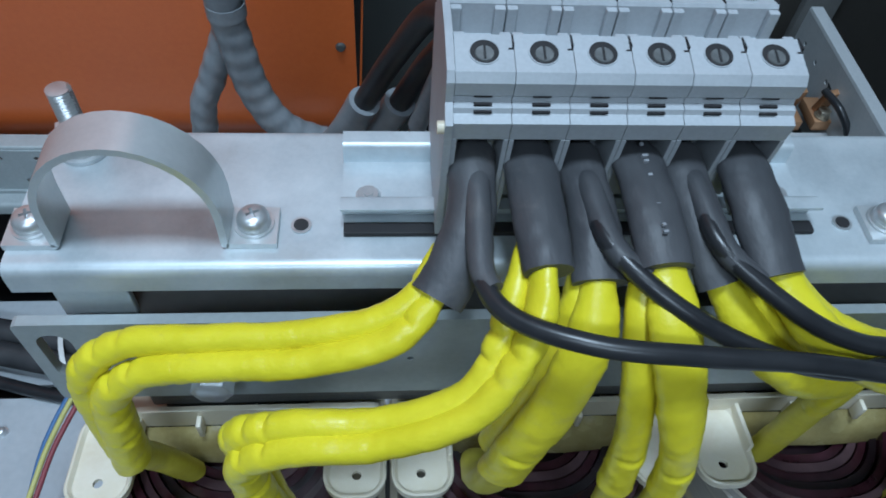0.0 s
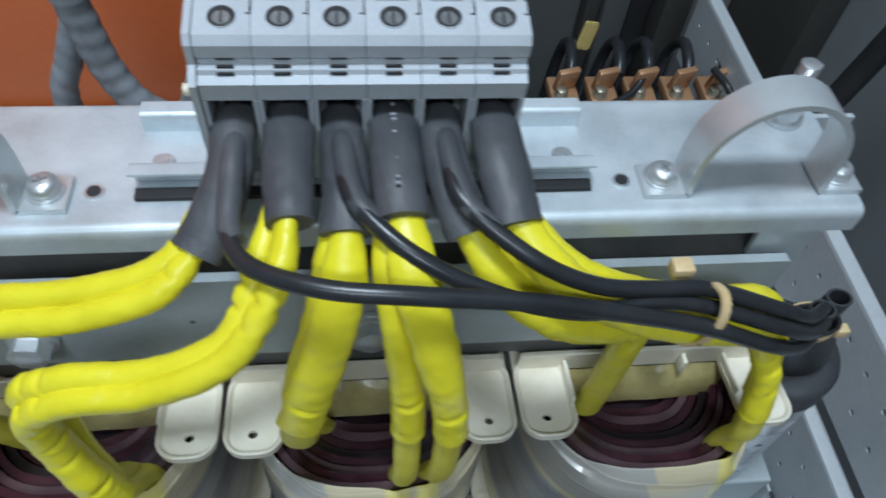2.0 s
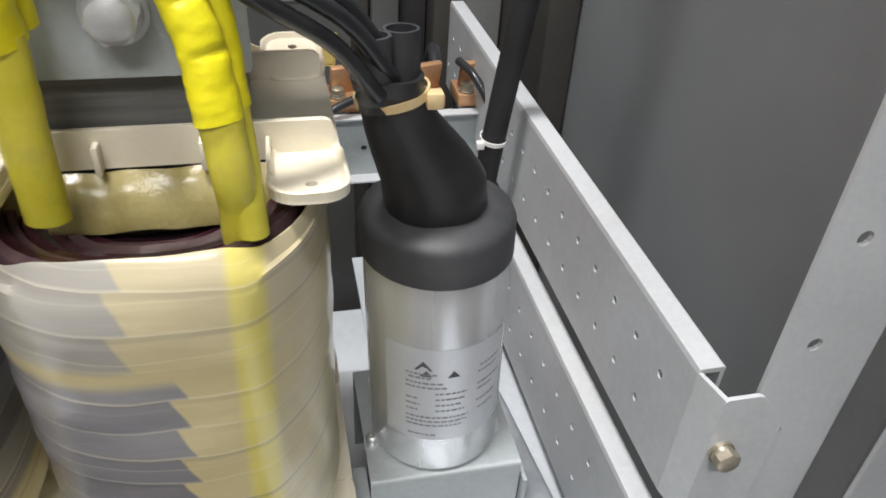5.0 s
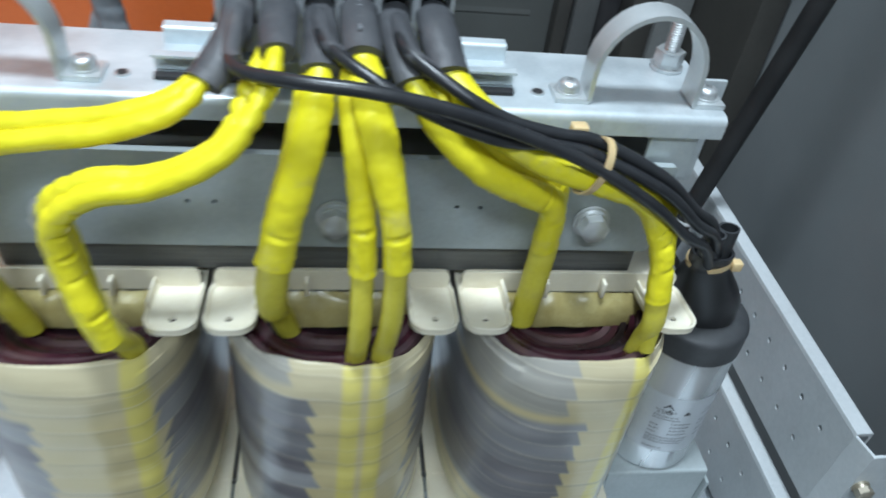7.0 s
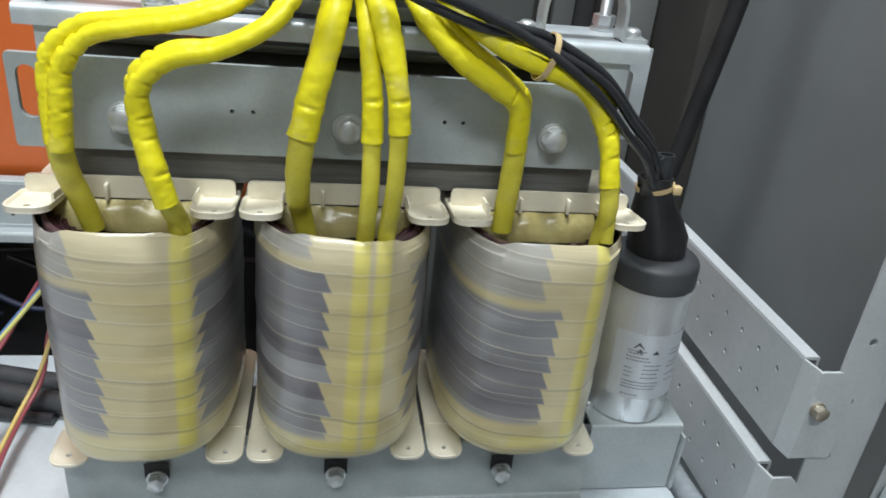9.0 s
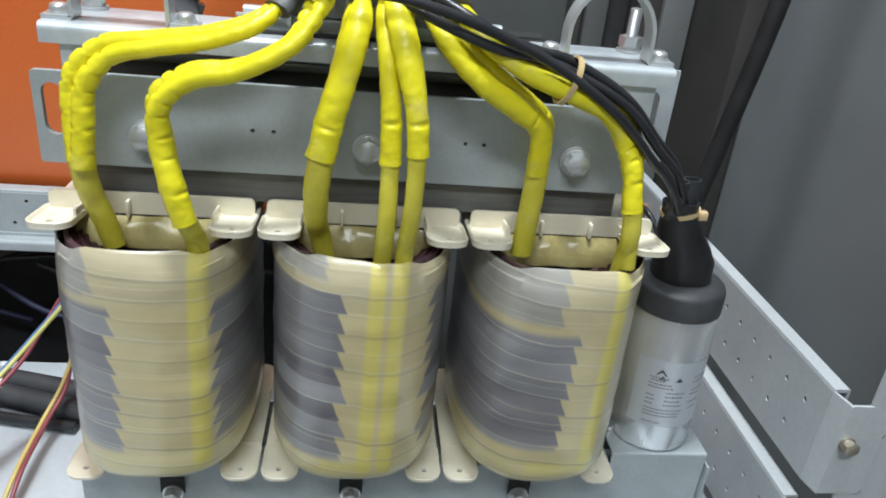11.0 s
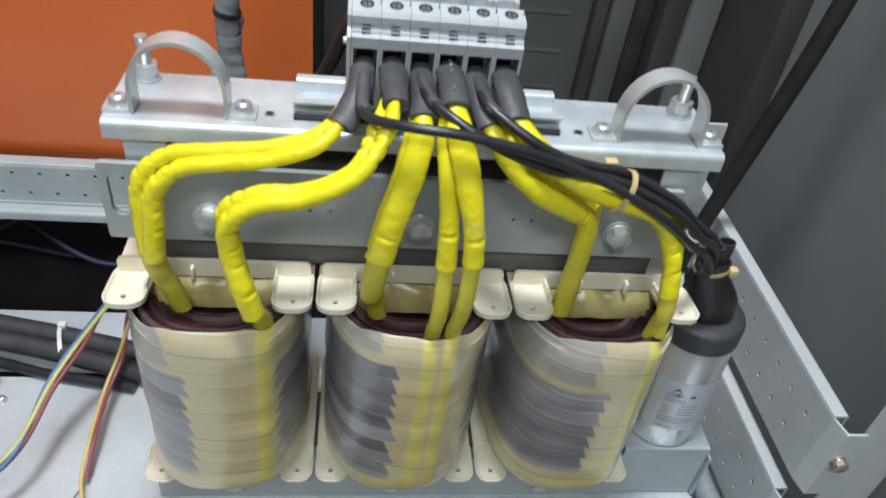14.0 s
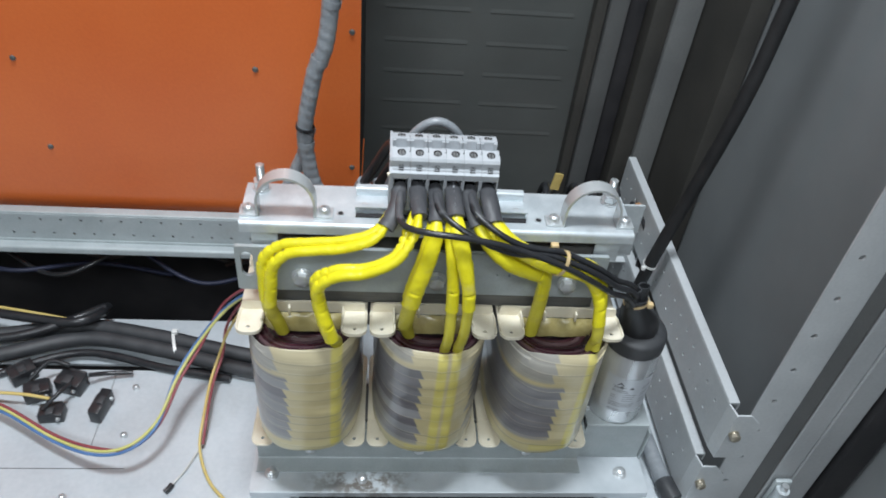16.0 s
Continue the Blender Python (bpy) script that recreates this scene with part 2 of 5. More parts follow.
def film_mat(name, split, zone, seed, leads, right=0.043, foot=None):
    """Film-wrapped coil: beige backing on one side of a ragged line, blue-grey insulation on the other, yellow leads showing through, in overlapping turns."""
    mat, nt, p, vec = base_mat(name, 0.0, 0.30, 0.6)
    sep = nt.nodes.new("ShaderNodeSeparateXYZ")
    nt.links.new(vec, sep.inputs[0])
    X, Y, Z = sep.outputs

    def op(kind, a, c=0.0):
        m = nt.nodes.new("ShaderNodeMath")
        m.operation = kind
        for sock, v in zip(m.inputs, (a, c)):
            if hasattr(v, "is_linked"):
                nt.links.new(v, sock)
            else:
                sock.default_value = v
        return m.outputs[0]

    def step(v, a, c):
        m = nt.nodes.new("ShaderNodeMapRange")
        m.interpolation_type = "SMOOTHSTEP"
        m.inputs["From Min"].default_value, m.inputs["From Max"].default_value = a, c
        nt.links.new(v, m.inputs["Value"])
        return m.outputs["Result"]

    def inside(v, a, c, soft):
        return op("MULTIPLY", step(v, a - soft, a + soft), op("SUBTRACT", 1.0, step(v, c - soft, c + soft)))

    def turns(scale, warp_amount, shift):
        """Overlapping turns: place within the turn, and a random number for each turn."""
        w = noise_tex(nt, vec, 9 + seed, 2)
        band = op("ADD", op("ADD", op("MULTIPLY", Z, scale), op("MULTIPLY", w, warp_amount)), op("ADD", op("MULTIPLY", X, 5.0), shift))
        wn = nt.nodes.new("ShaderNodeTexWhiteNoise")
        wn.noise_dimensions = "1D"
        nt.links.new(op("FLOOR", band), wn.inputs["W"])
        return op("FRACT", band), wn.outputs["Value"]

    saw, rnd = turns(76.0, 0.55, seed * 3.1)
    saw2, rnd2 = turns(104.0, 1.3, seed * 7.7)
    rag = op("ADD", op("MULTIPLY", op("SUBTRACT", 1.0, saw), 0.0052), op("MULTIPLY", rnd, 0.0048))
    edge = op("SUBTRACT", op("SUBTRACT", X, rag), op("MULTIPLY", noise_tex(nt, vec, 40, 2), 0.004))
    zz = op("ADD", Z, op("MULTIPLY", rnd, 0.006))
    tall = inside(zz, zone[0], zone[1], 0.003)
    grey = op("MULTIPLY", op("SUBTRACT", 1.0, step(edge, split - 0.0007, split + 0.0007)), tall)
    pale = op("MULTIPLY", op("SUBTRACT", 1.0, step(edge, split - 0.012, split - 0.010)), step(Z, zone[1], zone[1] + 0.006))
    far = op("MULTIPLY", step(op("ADD", X, rag), right - 0.0007, right + 0.0007), tall)
    blotch = noise_tex(nt, vec, 26, 4)
    beige = ramp(nt, blotch, [(0.3, (0.585, 0.485, 0.235)), (0.7, (0.68, 0.585, 0.325))])
    blue = ramp(nt, rnd, [(0.0, (0.11, 0.105, 0.14)), (0.5, (0.20, 0.205, 0.235)), (1.0, (0.32, 0.325, 0.35))])
    col = mix(nt, op("MULTIPLY", step(Z, 0.135, 0.175), 0.5), beige, (0.46, 0.42, 0.33))
    col = mix(nt, op("MULTIPLY", op("SUBTRACT", 1.0, step(op("ADD", Z, op("MULTIPLY", blotch, 0.012)), 0.040, 0.056)), 0.6), col, (0.72, 0.66, 0.34))
    col = mix(nt, op("MULTIPLY", pale, 0.75), col, (0.29, 0.30, 0.33))
    col = mix(nt, op("MAXIMUM", grey, op("MULTIPLY", far, 0.96)), col, blue)
    front = step(op("MULTIPLY", Y, -1.0), 0.03, 0.04)
    for lx, lw in leads:
        d = op("ABSOLUTE", op("SUBTRACT", X, op("ADD", lx - 0.003, op("MULTIPLY", Z, 0.02))))
        lead_in = op("MULTIPLY", op("SUBTRACT", 1.0, step(d, lw * 0.55, lw * 1.15)), front)
        col = mix(nt, op("MULTIPLY", op("MULTIPLY", lead_in, step(Z, 0.02, 0.035)), 0.68), col, (0.80, 0.70, 0.08))
    if foot:
        m = op("MULTIPLY", op("MULTIPLY", inside(X, foot[0], foot[1], 0.0015), inside(Z, foot[2], foot[3], 0.002)), front)
        col = mix(nt, op("MULTIPLY", m, 0.5), col, (0.76, 0.66, 0.14))
    # milky film, thicker where turns overlap, with a bright cut edge and painted highlight on some turns
    veil = noise_tex(nt, vec, 14, 3, stretch=(1.0, 1.0, 3.0))
    col = mix(nt, op("MULTIPLY", op("ADD", veil, op("MULTIPLY", step(saw2, 0.0, 1.0), 0.25)), 0.17), col, (0.64, 0.57, 0.40))
    thin = op("MULTIPLY", op("SUBTRACT", 1.0, step(saw, 0.02, 0.09)), op("POWER", rnd, 0.9))
    thin2 = op("MULTIPLY", op("SUBTRACT", 1.0, step(saw2, 0.02, 0.08)), op("POWER", rnd2, 3.0))
    col = mix(nt, op("MULTIPLY", op("MAXIMUM", thin, thin2), 0.6), col, (0.80, 0.74, 0.56))
    # dark line beneath a turn's edge, the fold's shade put into the colour
    under = op("MULTIPLY", inside(saw, 0.86, 1.2, 0.06), op("MULTIPLY", rnd2, 0.4))
    col = mix(nt, under, col, (0.20, 0.18, 0.15))
    nt.links.new(col, p.inputs["Base Color"])
    p.inputs["Coat Weight"].default_value, p.inputs["Coat Roughness"].default_value = 0.6, 0.16
    crease = noise_tex(nt, vec, 45, 3, stretch=(0.5, 0.5, 2.5))
    bump(nt, p, op("ADD", op("ADD", op("MULTIPLY", saw, op("ADD", rnd, 0.2)), op("MULTIPLY", saw2, op("MULTIPLY", rnd2, 0.6))), op("MULTIPLY", crease, 0.8)), 0.5, 0.0011)
    return mat


# ---------------- mesh tools ----------------
def link_bm(name, bm, mat, smooth=True):
    me = bpy.data.meshes.new(name)
    bmesh.ops.recalc_face_normals(bm, faces=bm.faces)
    bm.to_mesh(me)
    bm.free()
    me.materials.append(mat)
    ob = new(name, me)
    if smooth:
        me.shade_smooth()
        me.set_sharp_from_angle(angle=radians(38))
    return ob


def part(name, bm, mat, parent=None, label="", smooth=True):
    ob = link_bm(name, bm, mat, smooth)
    if parent:
        ob.parent = parent
    if label:
        tagged(ob, label)
    return ob


def thing(name, label, category, group="", at=(0, 0, 0)):
    ob = new(name)
    ob.location = at
    ob.empty_display_size = 0.01
    return tagged(ob, label, category, group)


def struct(name, bm, mat, label, smooth=True):
    return tagged(link_bm(name, bm, mat, smooth), label, name.split("_")[0], kind="structure")


def box(bm, x0, x1, y0, y1, z0, z1, bevel=0.0, seg=2):
    m = Matrix.Translation(((x0 + x1) / 2, (y0 + y1) / 2, (z0 + z1) / 2)) @ Matrix.Diagonal((x1 - x0, y1 - y0, z1 - z0, 1))
    r = bmesh.ops.create_cube(bm, size=1, matrix=m)
    if bevel:
        edges = list({e for v in r["verts"] for e in v.link_edges})
        bmesh.ops.bevel(bm, geom=edges, offset=bevel, segments=seg, affect="EDGES", profile=0.5)
    return bm


def cyl(bm, r0, r1, depth, m, seg=24):
    bmesh.ops.create_cone(bm, cap_ends=True, segments=seg, radius1=r0, radius2=r1, depth=depth, matrix=m)
    return bm


def extrude_profile(bm, pts, axis, a, b, closed=True):
    """A profile (list of 2D points) run from a to b along axis x (points are y, z), y (x, z) or z (x, y)."""
    put = {"x": lambda t, p: (t, p[0], p[1]), "y": lambda t, p: (p[0], t, p[1]), "z": lambda t, p: (p[0], p[1], t)}[axis]
    va = [bm.verts.new(put(a, p)) for p in pts]
    vb = [bm.verts.new(put(b, p)) for p in pts]
    n = len(pts)
    for i in range(n if closed else n - 1):
        j = (i + 1) % n
        bm.faces.new((va[i], va[j], vb[j], vb[i]))
    if closed:
        bm.faces.new(va[::-1])
        bm.faces.new(vb)
    return bm


def strip_profile(line, thick):
    """A closed profile of a bent sheet: the open line, thickened to its left."""
    n = len(line)
    off = []
    for i, p in enumerate(line):
        a, b = Vector(line[max(i - 1, 0)]), Vector(line[min(i + 1, n - 1)])
        d = (b - a).normalized()
        off.append((p[0] - d.y * thick, p[1] + d.x * thick))
    return list(line) + off[::-1]


def extrude_strip(bm, line, thick, axis, a, b):
    """A bent sheet: the open line, thickened to its left and run from a to b; its ends are quads."""
    pts = strip_profile(line, thick)
    put = {"x": lambda t, p: (t, p[0], p[1]), "y": lambda t, p: (p[0], t, p[1]), "z": lambda t, p: (p[0], p[1], t)}[axis]
    va, vb = [bm.verts.new(put(a, p)) for p in pts], [bm.verts.new(put(b, p)) for p in pts]
    n = len(pts)
    for i in range(n):
        j = (i + 1) % n
        bm.faces.new((va[i], va[j], vb[j], vb[i]))
    for v in (va, vb):
        for i in range(n // 2 - 1):
            bm.faces.new((v[i], v[i + 1], v[n - 2 - i], v[n - 1 - i]))
    return bm


def rounded(pts, r, seg=4):
    """Rounds the corners of an open 2D line."""
    out = [pts[0]]
    for a, b, c in zip(pts, pts[1:], pts[2:]):
        a, b, c = Vector(a), Vector(b), Vector(c)
        p, q = b + (a - b).normalized() * r, b + (c - b).normalized() * r
        for i in range(seg + 1):
            t = i / seg
            out.append(tuple((1 - t) ** 2 * p + 2 * t * (1 - t) * b + t * t * q))
    return out + [pts[-1]]


def spline(pts, n=8):
    pts = [Vector(p) for p in pts]
    q = [2 * pts[0] - pts[1]] + pts + [2 * pts[-1] - pts[-2]]
    out = []
    for i in range(1, len(q) - 2):
        a, b, c, d = q[i - 1:i + 3]
        for k in range(n):
            t = k / n
            out.append(0.5 * (2 * b + (c - a) * t + (2 * a - 5 * b + 4 * c - d) * t * t + (3 * b - a - 3 * c + d) * t ** 3))
    return out + [pts[-1]]


def sweep(bm, pts, radii, n=8, seg=14, wide=(1, 0, 0), wrinkle=0.0, seed=0.0, pinch=()):
    """A tube along a spline. radii: a number, or one (half width, half height) for each point. wide: the direction of the width at the start."""
    line = spline(pts, n)
    if not isinstance(radii, (list, tuple)):
        radii = [(radii, radii)] * len(pts)
    rings = []
    w = Vector(wide)
    for i, p in enumerate(line):
        d = (line[min(i + 1, len(line) - 1)] - line[max(i - 1, 0)]).normalized()
        w = (w - d * w.dot(d)).normalized()
        h = d.cross(w)
        u = i / n
        k = min(int(u), len(pts) - 2)
        f = u - k
        f = f * f * (3 - 2 * f)
        a = radii[k][0] * (1 - f) + radii[k + 1][0] * f
        b = radii[k][1] * (1 - f) + radii[k + 1][1] * f
        for where, amount in pinch:
            s = math.exp(-((u - where) / 0.05) ** 2)
            a, b = a * (1 + 0.06 * s * amount), b * (1 - 0.30 * s * amount)
        ring = []
        for j in range(seg):
            t = 2 * math.pi * j / seg
            o = w * (a * math.cos(t)) + h * (b * math.sin(t))
            if wrinkle:
                o *= 1 + wrinkle * noise.noise(Vector((p + o) * 160) + Vector((seed, 0, 0))) + wrinkle * 0.6 * noise.noise(Vector((p + o) * 420))
            ring.append(bm.verts.new(p + o))
        rings.append(ring)
    for r0, r1 in zip(rings, rings[1:]):
        for j in range(seg):
            bm.faces.new((r0[j], r0[(j + 1) % seg], r1[(j + 1) % seg], r1[j]))
    bm.faces.new(rings[0][::-1])
    bm.faces.new(rings[-1])
    return bm


def super_ring(a, b, e, n=64):
    out = []
    for i in range(n):
        t = 2 * math.pi * i / n
        c, s = math.cos(t), math.sin(t)
        out.append((a * math.copysign(abs(c) ** (2 / e), c), b * math.copysign(abs(s) ** (2 / e), s)))
    return out


def loft(bm, rings, cap_start=True, cap_end=True):
    vs = [[bm.verts.new(p) for p in r] for r in rings]
    n = len(vs[0])
    for r0, r1 in zip(vs, vs[1:]):
        for j in range(n):
            bm.faces.new((r0[j], r0[(j + 1) % n], r1[(j + 1) % n], r1[j]))
    if cap_start:
        bm.faces.new(vs[0][::-1])
    if cap_end:
        bm.faces.new(vs[-1])
    return bm


def plate_with_holes(bm, outline, holes, t0, t1, put):
    """A flat plate: outline and holes are 2D loops; put(u, v, t) gives the place. Filled with triangles between the loops."""
    def ring(loop, t):
        return [bm.verts.new(put(u, v, t)) for u, v in loop]
    for t in (t0, t1):
        edges = []
        for loop in [outline] + holes:
            vs = ring(loop, t)
            edges += [bm.edges.new((vs[i], vs[(i + 1) % len(vs)])) for i in range(len(vs))]
        bmesh.ops.triangle_fill(bm, edges=edges, use_beauty=True)
    for loop in [outline] + holes:
        a, b = ring(loop, t0), ring(loop, t1)
        for i in range(len(a)):
            j = (i + 1) % len(a)
            bm.faces.new((a[i], a[j], b[j], b[i]))
    bmesh.ops.remove_doubles(bm, verts=bm.verts, dist=1e-6)
    return bm


def circle(cx, cy, r, n=14, ry=None):
    ry = ry or r
    return [(cx + r * math.cos(2 * math.pi * i / n), cy + ry * math.sin(2 * math.pi * i / n)) for i in range(n)]


def slot(cx, cy, w, h, n=8):
    """An upright slot with round ends."""
    r = w / 2
    top = [(cx + r * math.cos(math.pi * i / n), cy + h / 2 - r + r * math.sin(math.pi * i / n)) for i in range(n + 1)]
    low = [(cx + r * math.cos(math.pi + math.pi * i / n), cy - h / 2 + r + r * math.sin(math.pi + math.pi * i / n)) for i in range(n + 1)]
    return top + low


def round_rect(x0, x1, y0, y1, r, n=5):
    out = []
    for cx, cy, a in ((x1 - r, y1 - r, 0), (x0 + r, y1 - r, 90), (x0 + r, y0 + r, 180), (x1 - r, y0 + r, 270)):
        for i in range(n + 1):
            t = radians(a + 90 * i / n)
            out.append((cx + r * math.cos(t), cy + r * math.sin(t)))
    return out


def hex_bolt_bm(af=0.013, head=0.0055, washer=0.0095):
    """A hexagon head on a washer, axis +z, seated at z = 0."""
    bm = bmesh.new()
    cyl(bm, washer, washer, 0.0016, Matrix.Translation((0, 0, 0.0008)), 28)
    cyl(bm, washer * 0.86, washer * 0.82, 0.0018, Matrix.Translation((0, 0, 0.0025)), 28)
    r = af / math.sqrt(3)
    cyl(bm, r, r, head, Matrix.Translation((0, 0, 0.0034 + head / 2)), 6)
    cyl(bm, r * 0.9, r * 0.62, 0.0011, Matrix.Translation((0, 0, 0.0034 + head + 0.0005)), 24)
    return bm


def pan_screw_bm(r=0.0052):
    """A domed cross-recess screw on two washers, axis +z, seated at z = 0."""
    bm = bmesh.new()
    cyl(bm, r * 1.22, r * 1.22, 0.001, Matrix.Translation((0, 0, 0.0005)), 24)
    cyl(bm, r * 1.05, r * 1.02, 0.0012, Matrix.Translation((0, 0, 0.0016)), 24)
    z = 0.0022
    rings = []
    for f, h in ((1.0, 0), (1.0, 0.0011), (0.93, 0.0022), (0.75, 0.003), (0.5, 0.0035)):
        rings.append([(r * f * math.cos(2 * math.pi * i / 24), r * f * math.sin(2 * math.pi * i / 24), z + h) for i in range(24)])
    cross = []
    for i in range(24):
        t = 2 * math.pi * i / 24
        cross.append((r * (0.42 if i % 6 in (0, 1, 5) else 0.17) * math.cos(t), r * (0.42 if i % 6 in (0, 1, 5) else 0.17) * math.sin(t), z + 0.0036))
    rings.append(cross)
    rings.append([(x * 0.8, y * 0.8, z + 0.0012) for x, y, _ in cross])
    loft(bm, rings)
    return bm


def turned(bm, m):
    bmesh.ops.transform(bm, matrix=m, verts=bm.verts)
    return bm


FACE_FRONT = pose(0, 0, 0, 90)  # turns +z to -y

# ---------------- the room and the cabinet ----------------
bm = box(bmesh.new(), -2.0, 2.0, -2.3, 1.2, -0.85, -0.8)
struct("room_floor", bm, ROOM_FLOOR, "grey concrete room floor below the cabinet", False)
bm = box(bmesh.new(), -2.0, 2.0, -2.3, 1.2, 2.35, 2.4)
struct("ceiling", bm, ROOM_WALL, "plain pale ceiling of the room", False)
for nm, b in (("wall_south", (-2.0, 2.0, -2.35, -2.3)), ("wall_west", (-2.05, -2.0, -2.3, 1.2)), ("wall_east", (2.0, 2.05, -2.3, 1.2)), ("wall_north", (-2.0, 2.0, 1.2, 1.25))):
    struct(nm, box(bmesh.new(), b[0], b[1], b[2], b[3], -0.85, 2.4), ROOM_WALL, "plain grey wall of the room", False)

RW = 0.43   # inside of the cabinet's side panel
BACK = 0.52
struct("cabinet_wall_side", box(bmesh.new(), RW, RW + 0.002, -0.064, BACK, -0.8, 1.3), WALL_GREY, "grey textured cabinet side panel", False)
struct("cabinet_wall_back", box(bmesh.new(), -1.1, RW, BACK, BACK + 0.002, -0.8, 1.3), WALL_DARK, "dark grey cabinet rear panel", False)
struct("cabinet_wall_far_side", box(bmesh.new(), -1.102, -1.1, -0.12, BACK, -0.8, 1.3), WALL_GREY, "grey cabinet side panel", False)
struct("cabinet_roof", box(bmesh.new(), -1.1, RW, 0.34, BACK, 1.3, 1.302), WALL_GREY, "grey cabinet roof panel", False)

# mounting floor with an opening in front of the reactor
bm = bmesh.new()
box(bm, -1.0, -0.142, -0.42, 0.135, -0.004, 0.0)
struct("floor_plate", bm, FLOOR_STEEL, "light grey steel mounting plate with drilled holes", False)
bm = bmesh.new()
box(bm, 0.223, 0.345, -0.42, 0.30, -0.004, 0.0)
struct("floor_strip", bm, FLOOR_STEEL, "light grey steel strip beside the side rails", False)
bm = bmesh.new()
box(bm, -0.78, 0.30, 0.150, 0.235, -0.010, -0.006)
struct("floor_back_strip", bm, FLOOR_STEEL, "light grey steel strip behind the cables", False)
# near-black bottom sheet, the shade of the floor opening put into its colour
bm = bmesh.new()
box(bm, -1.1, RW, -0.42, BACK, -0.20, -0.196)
struct("cabinet_bottom", bm, BLACK_GAP, "cabinet bottom below the mounting plate, coloured black for the shade of the pit", False)

# frame posts at the back right
def post(x0, x1, y0, y1, mat, label):
    bm = bmesh.new()
    box(bm, x0, x1, y0, y1, -0.8, 1.3, 0.003)
    return struct("frame_post", bm, mat, label)


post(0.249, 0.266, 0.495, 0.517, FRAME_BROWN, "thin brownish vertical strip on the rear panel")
post(0.268, 0.296, 0.490, 0.515, FRAME_SHADED, "rear cabinet frame post with its shade put into the grey")
# no post here: a black strip that puts in the gap's shade
post(0.297, 0.327, 0.505, 0.5185, BLACK_GAP, "black strip for the shade in the gap beside the rear frame post")
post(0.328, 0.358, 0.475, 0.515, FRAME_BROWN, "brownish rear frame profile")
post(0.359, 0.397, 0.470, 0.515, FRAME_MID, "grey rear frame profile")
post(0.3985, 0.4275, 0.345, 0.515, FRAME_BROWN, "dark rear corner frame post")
# pressed louvres in the rear panel
for k in range(9):
    for x0 in (-0.055, 0.10):
        bm = bmesh.new()
        extrude_profile(bm, [(BACK, 0.0), (BACK - 0.0006, 0.0022), (BACK - 0.0006, 0.0030), (BACK, 0.0085)], "x", x0, x0 + 0.125)
        turned(bm, Matrix.Translation((0, 0, 0.16 + 0.052 * k)))
        struct("louvre", bm, WALL_DARK, "shallow pressed louvre in the dark rear panel", False)

# front corner post: face with a row of round holes, then folds
bm = bmesh.new()
holes = [circle(0.368, z, 0.0034, 10) for z in [0.215 + 0.0515 * k for k in range(-3, 12)]]
plate_with_holes(bm, [(0.352, -0.3), (0.400, -0.3), (0.400, 1.3), (0.352, 1.3)], holes, -0.0665, -0.0645, lambda u, v, t: (u, t, v))
struct("front_frame_face", bm, RAIL_GREY, "grey steel frame face with a row of round holes", False)
bm = bmesh.new()
line = rounded([(0.4005, -0.0645), (0.4005, -0.087), (0.459, -0.087), (0.459, -0.079)], 0.003)
extrude_strip(bm, line, 0.002, "z", -0.8, 1.3)
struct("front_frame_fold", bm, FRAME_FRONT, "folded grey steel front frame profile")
# dark strip laid before the return to paint in its shade
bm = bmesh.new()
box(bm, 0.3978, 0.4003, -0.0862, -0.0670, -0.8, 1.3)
struct("front_frame_return", bm, FRAME_SHADED, "dark strip for the shade on the return between the front frame's folds", False)
bm = bmesh.new()
box(bm, 0.425, 0.428, -0.0905, -0.0872, -0.8, 1.3, 0.001)
struct("front_frame_bead", bm, FRAME_FRONT, "narrow raised bead along the front frame")
bm = bmesh.new()
box(bm, 0.4615, 0.498, -0.094, -0.076, -0.8, 1.3, 0.005)
struct("door_seal", bm, BLACK_GAP, "black rubber seal along the cabinet frame")
bm = bmesh.new()
box(bm, 0.500, 0.56, -0.30, -0.085, -0.8, 1.3, 0.004)
struct("door_edge", bm, WALL_GREY, "grey cabinet door edge standing open")

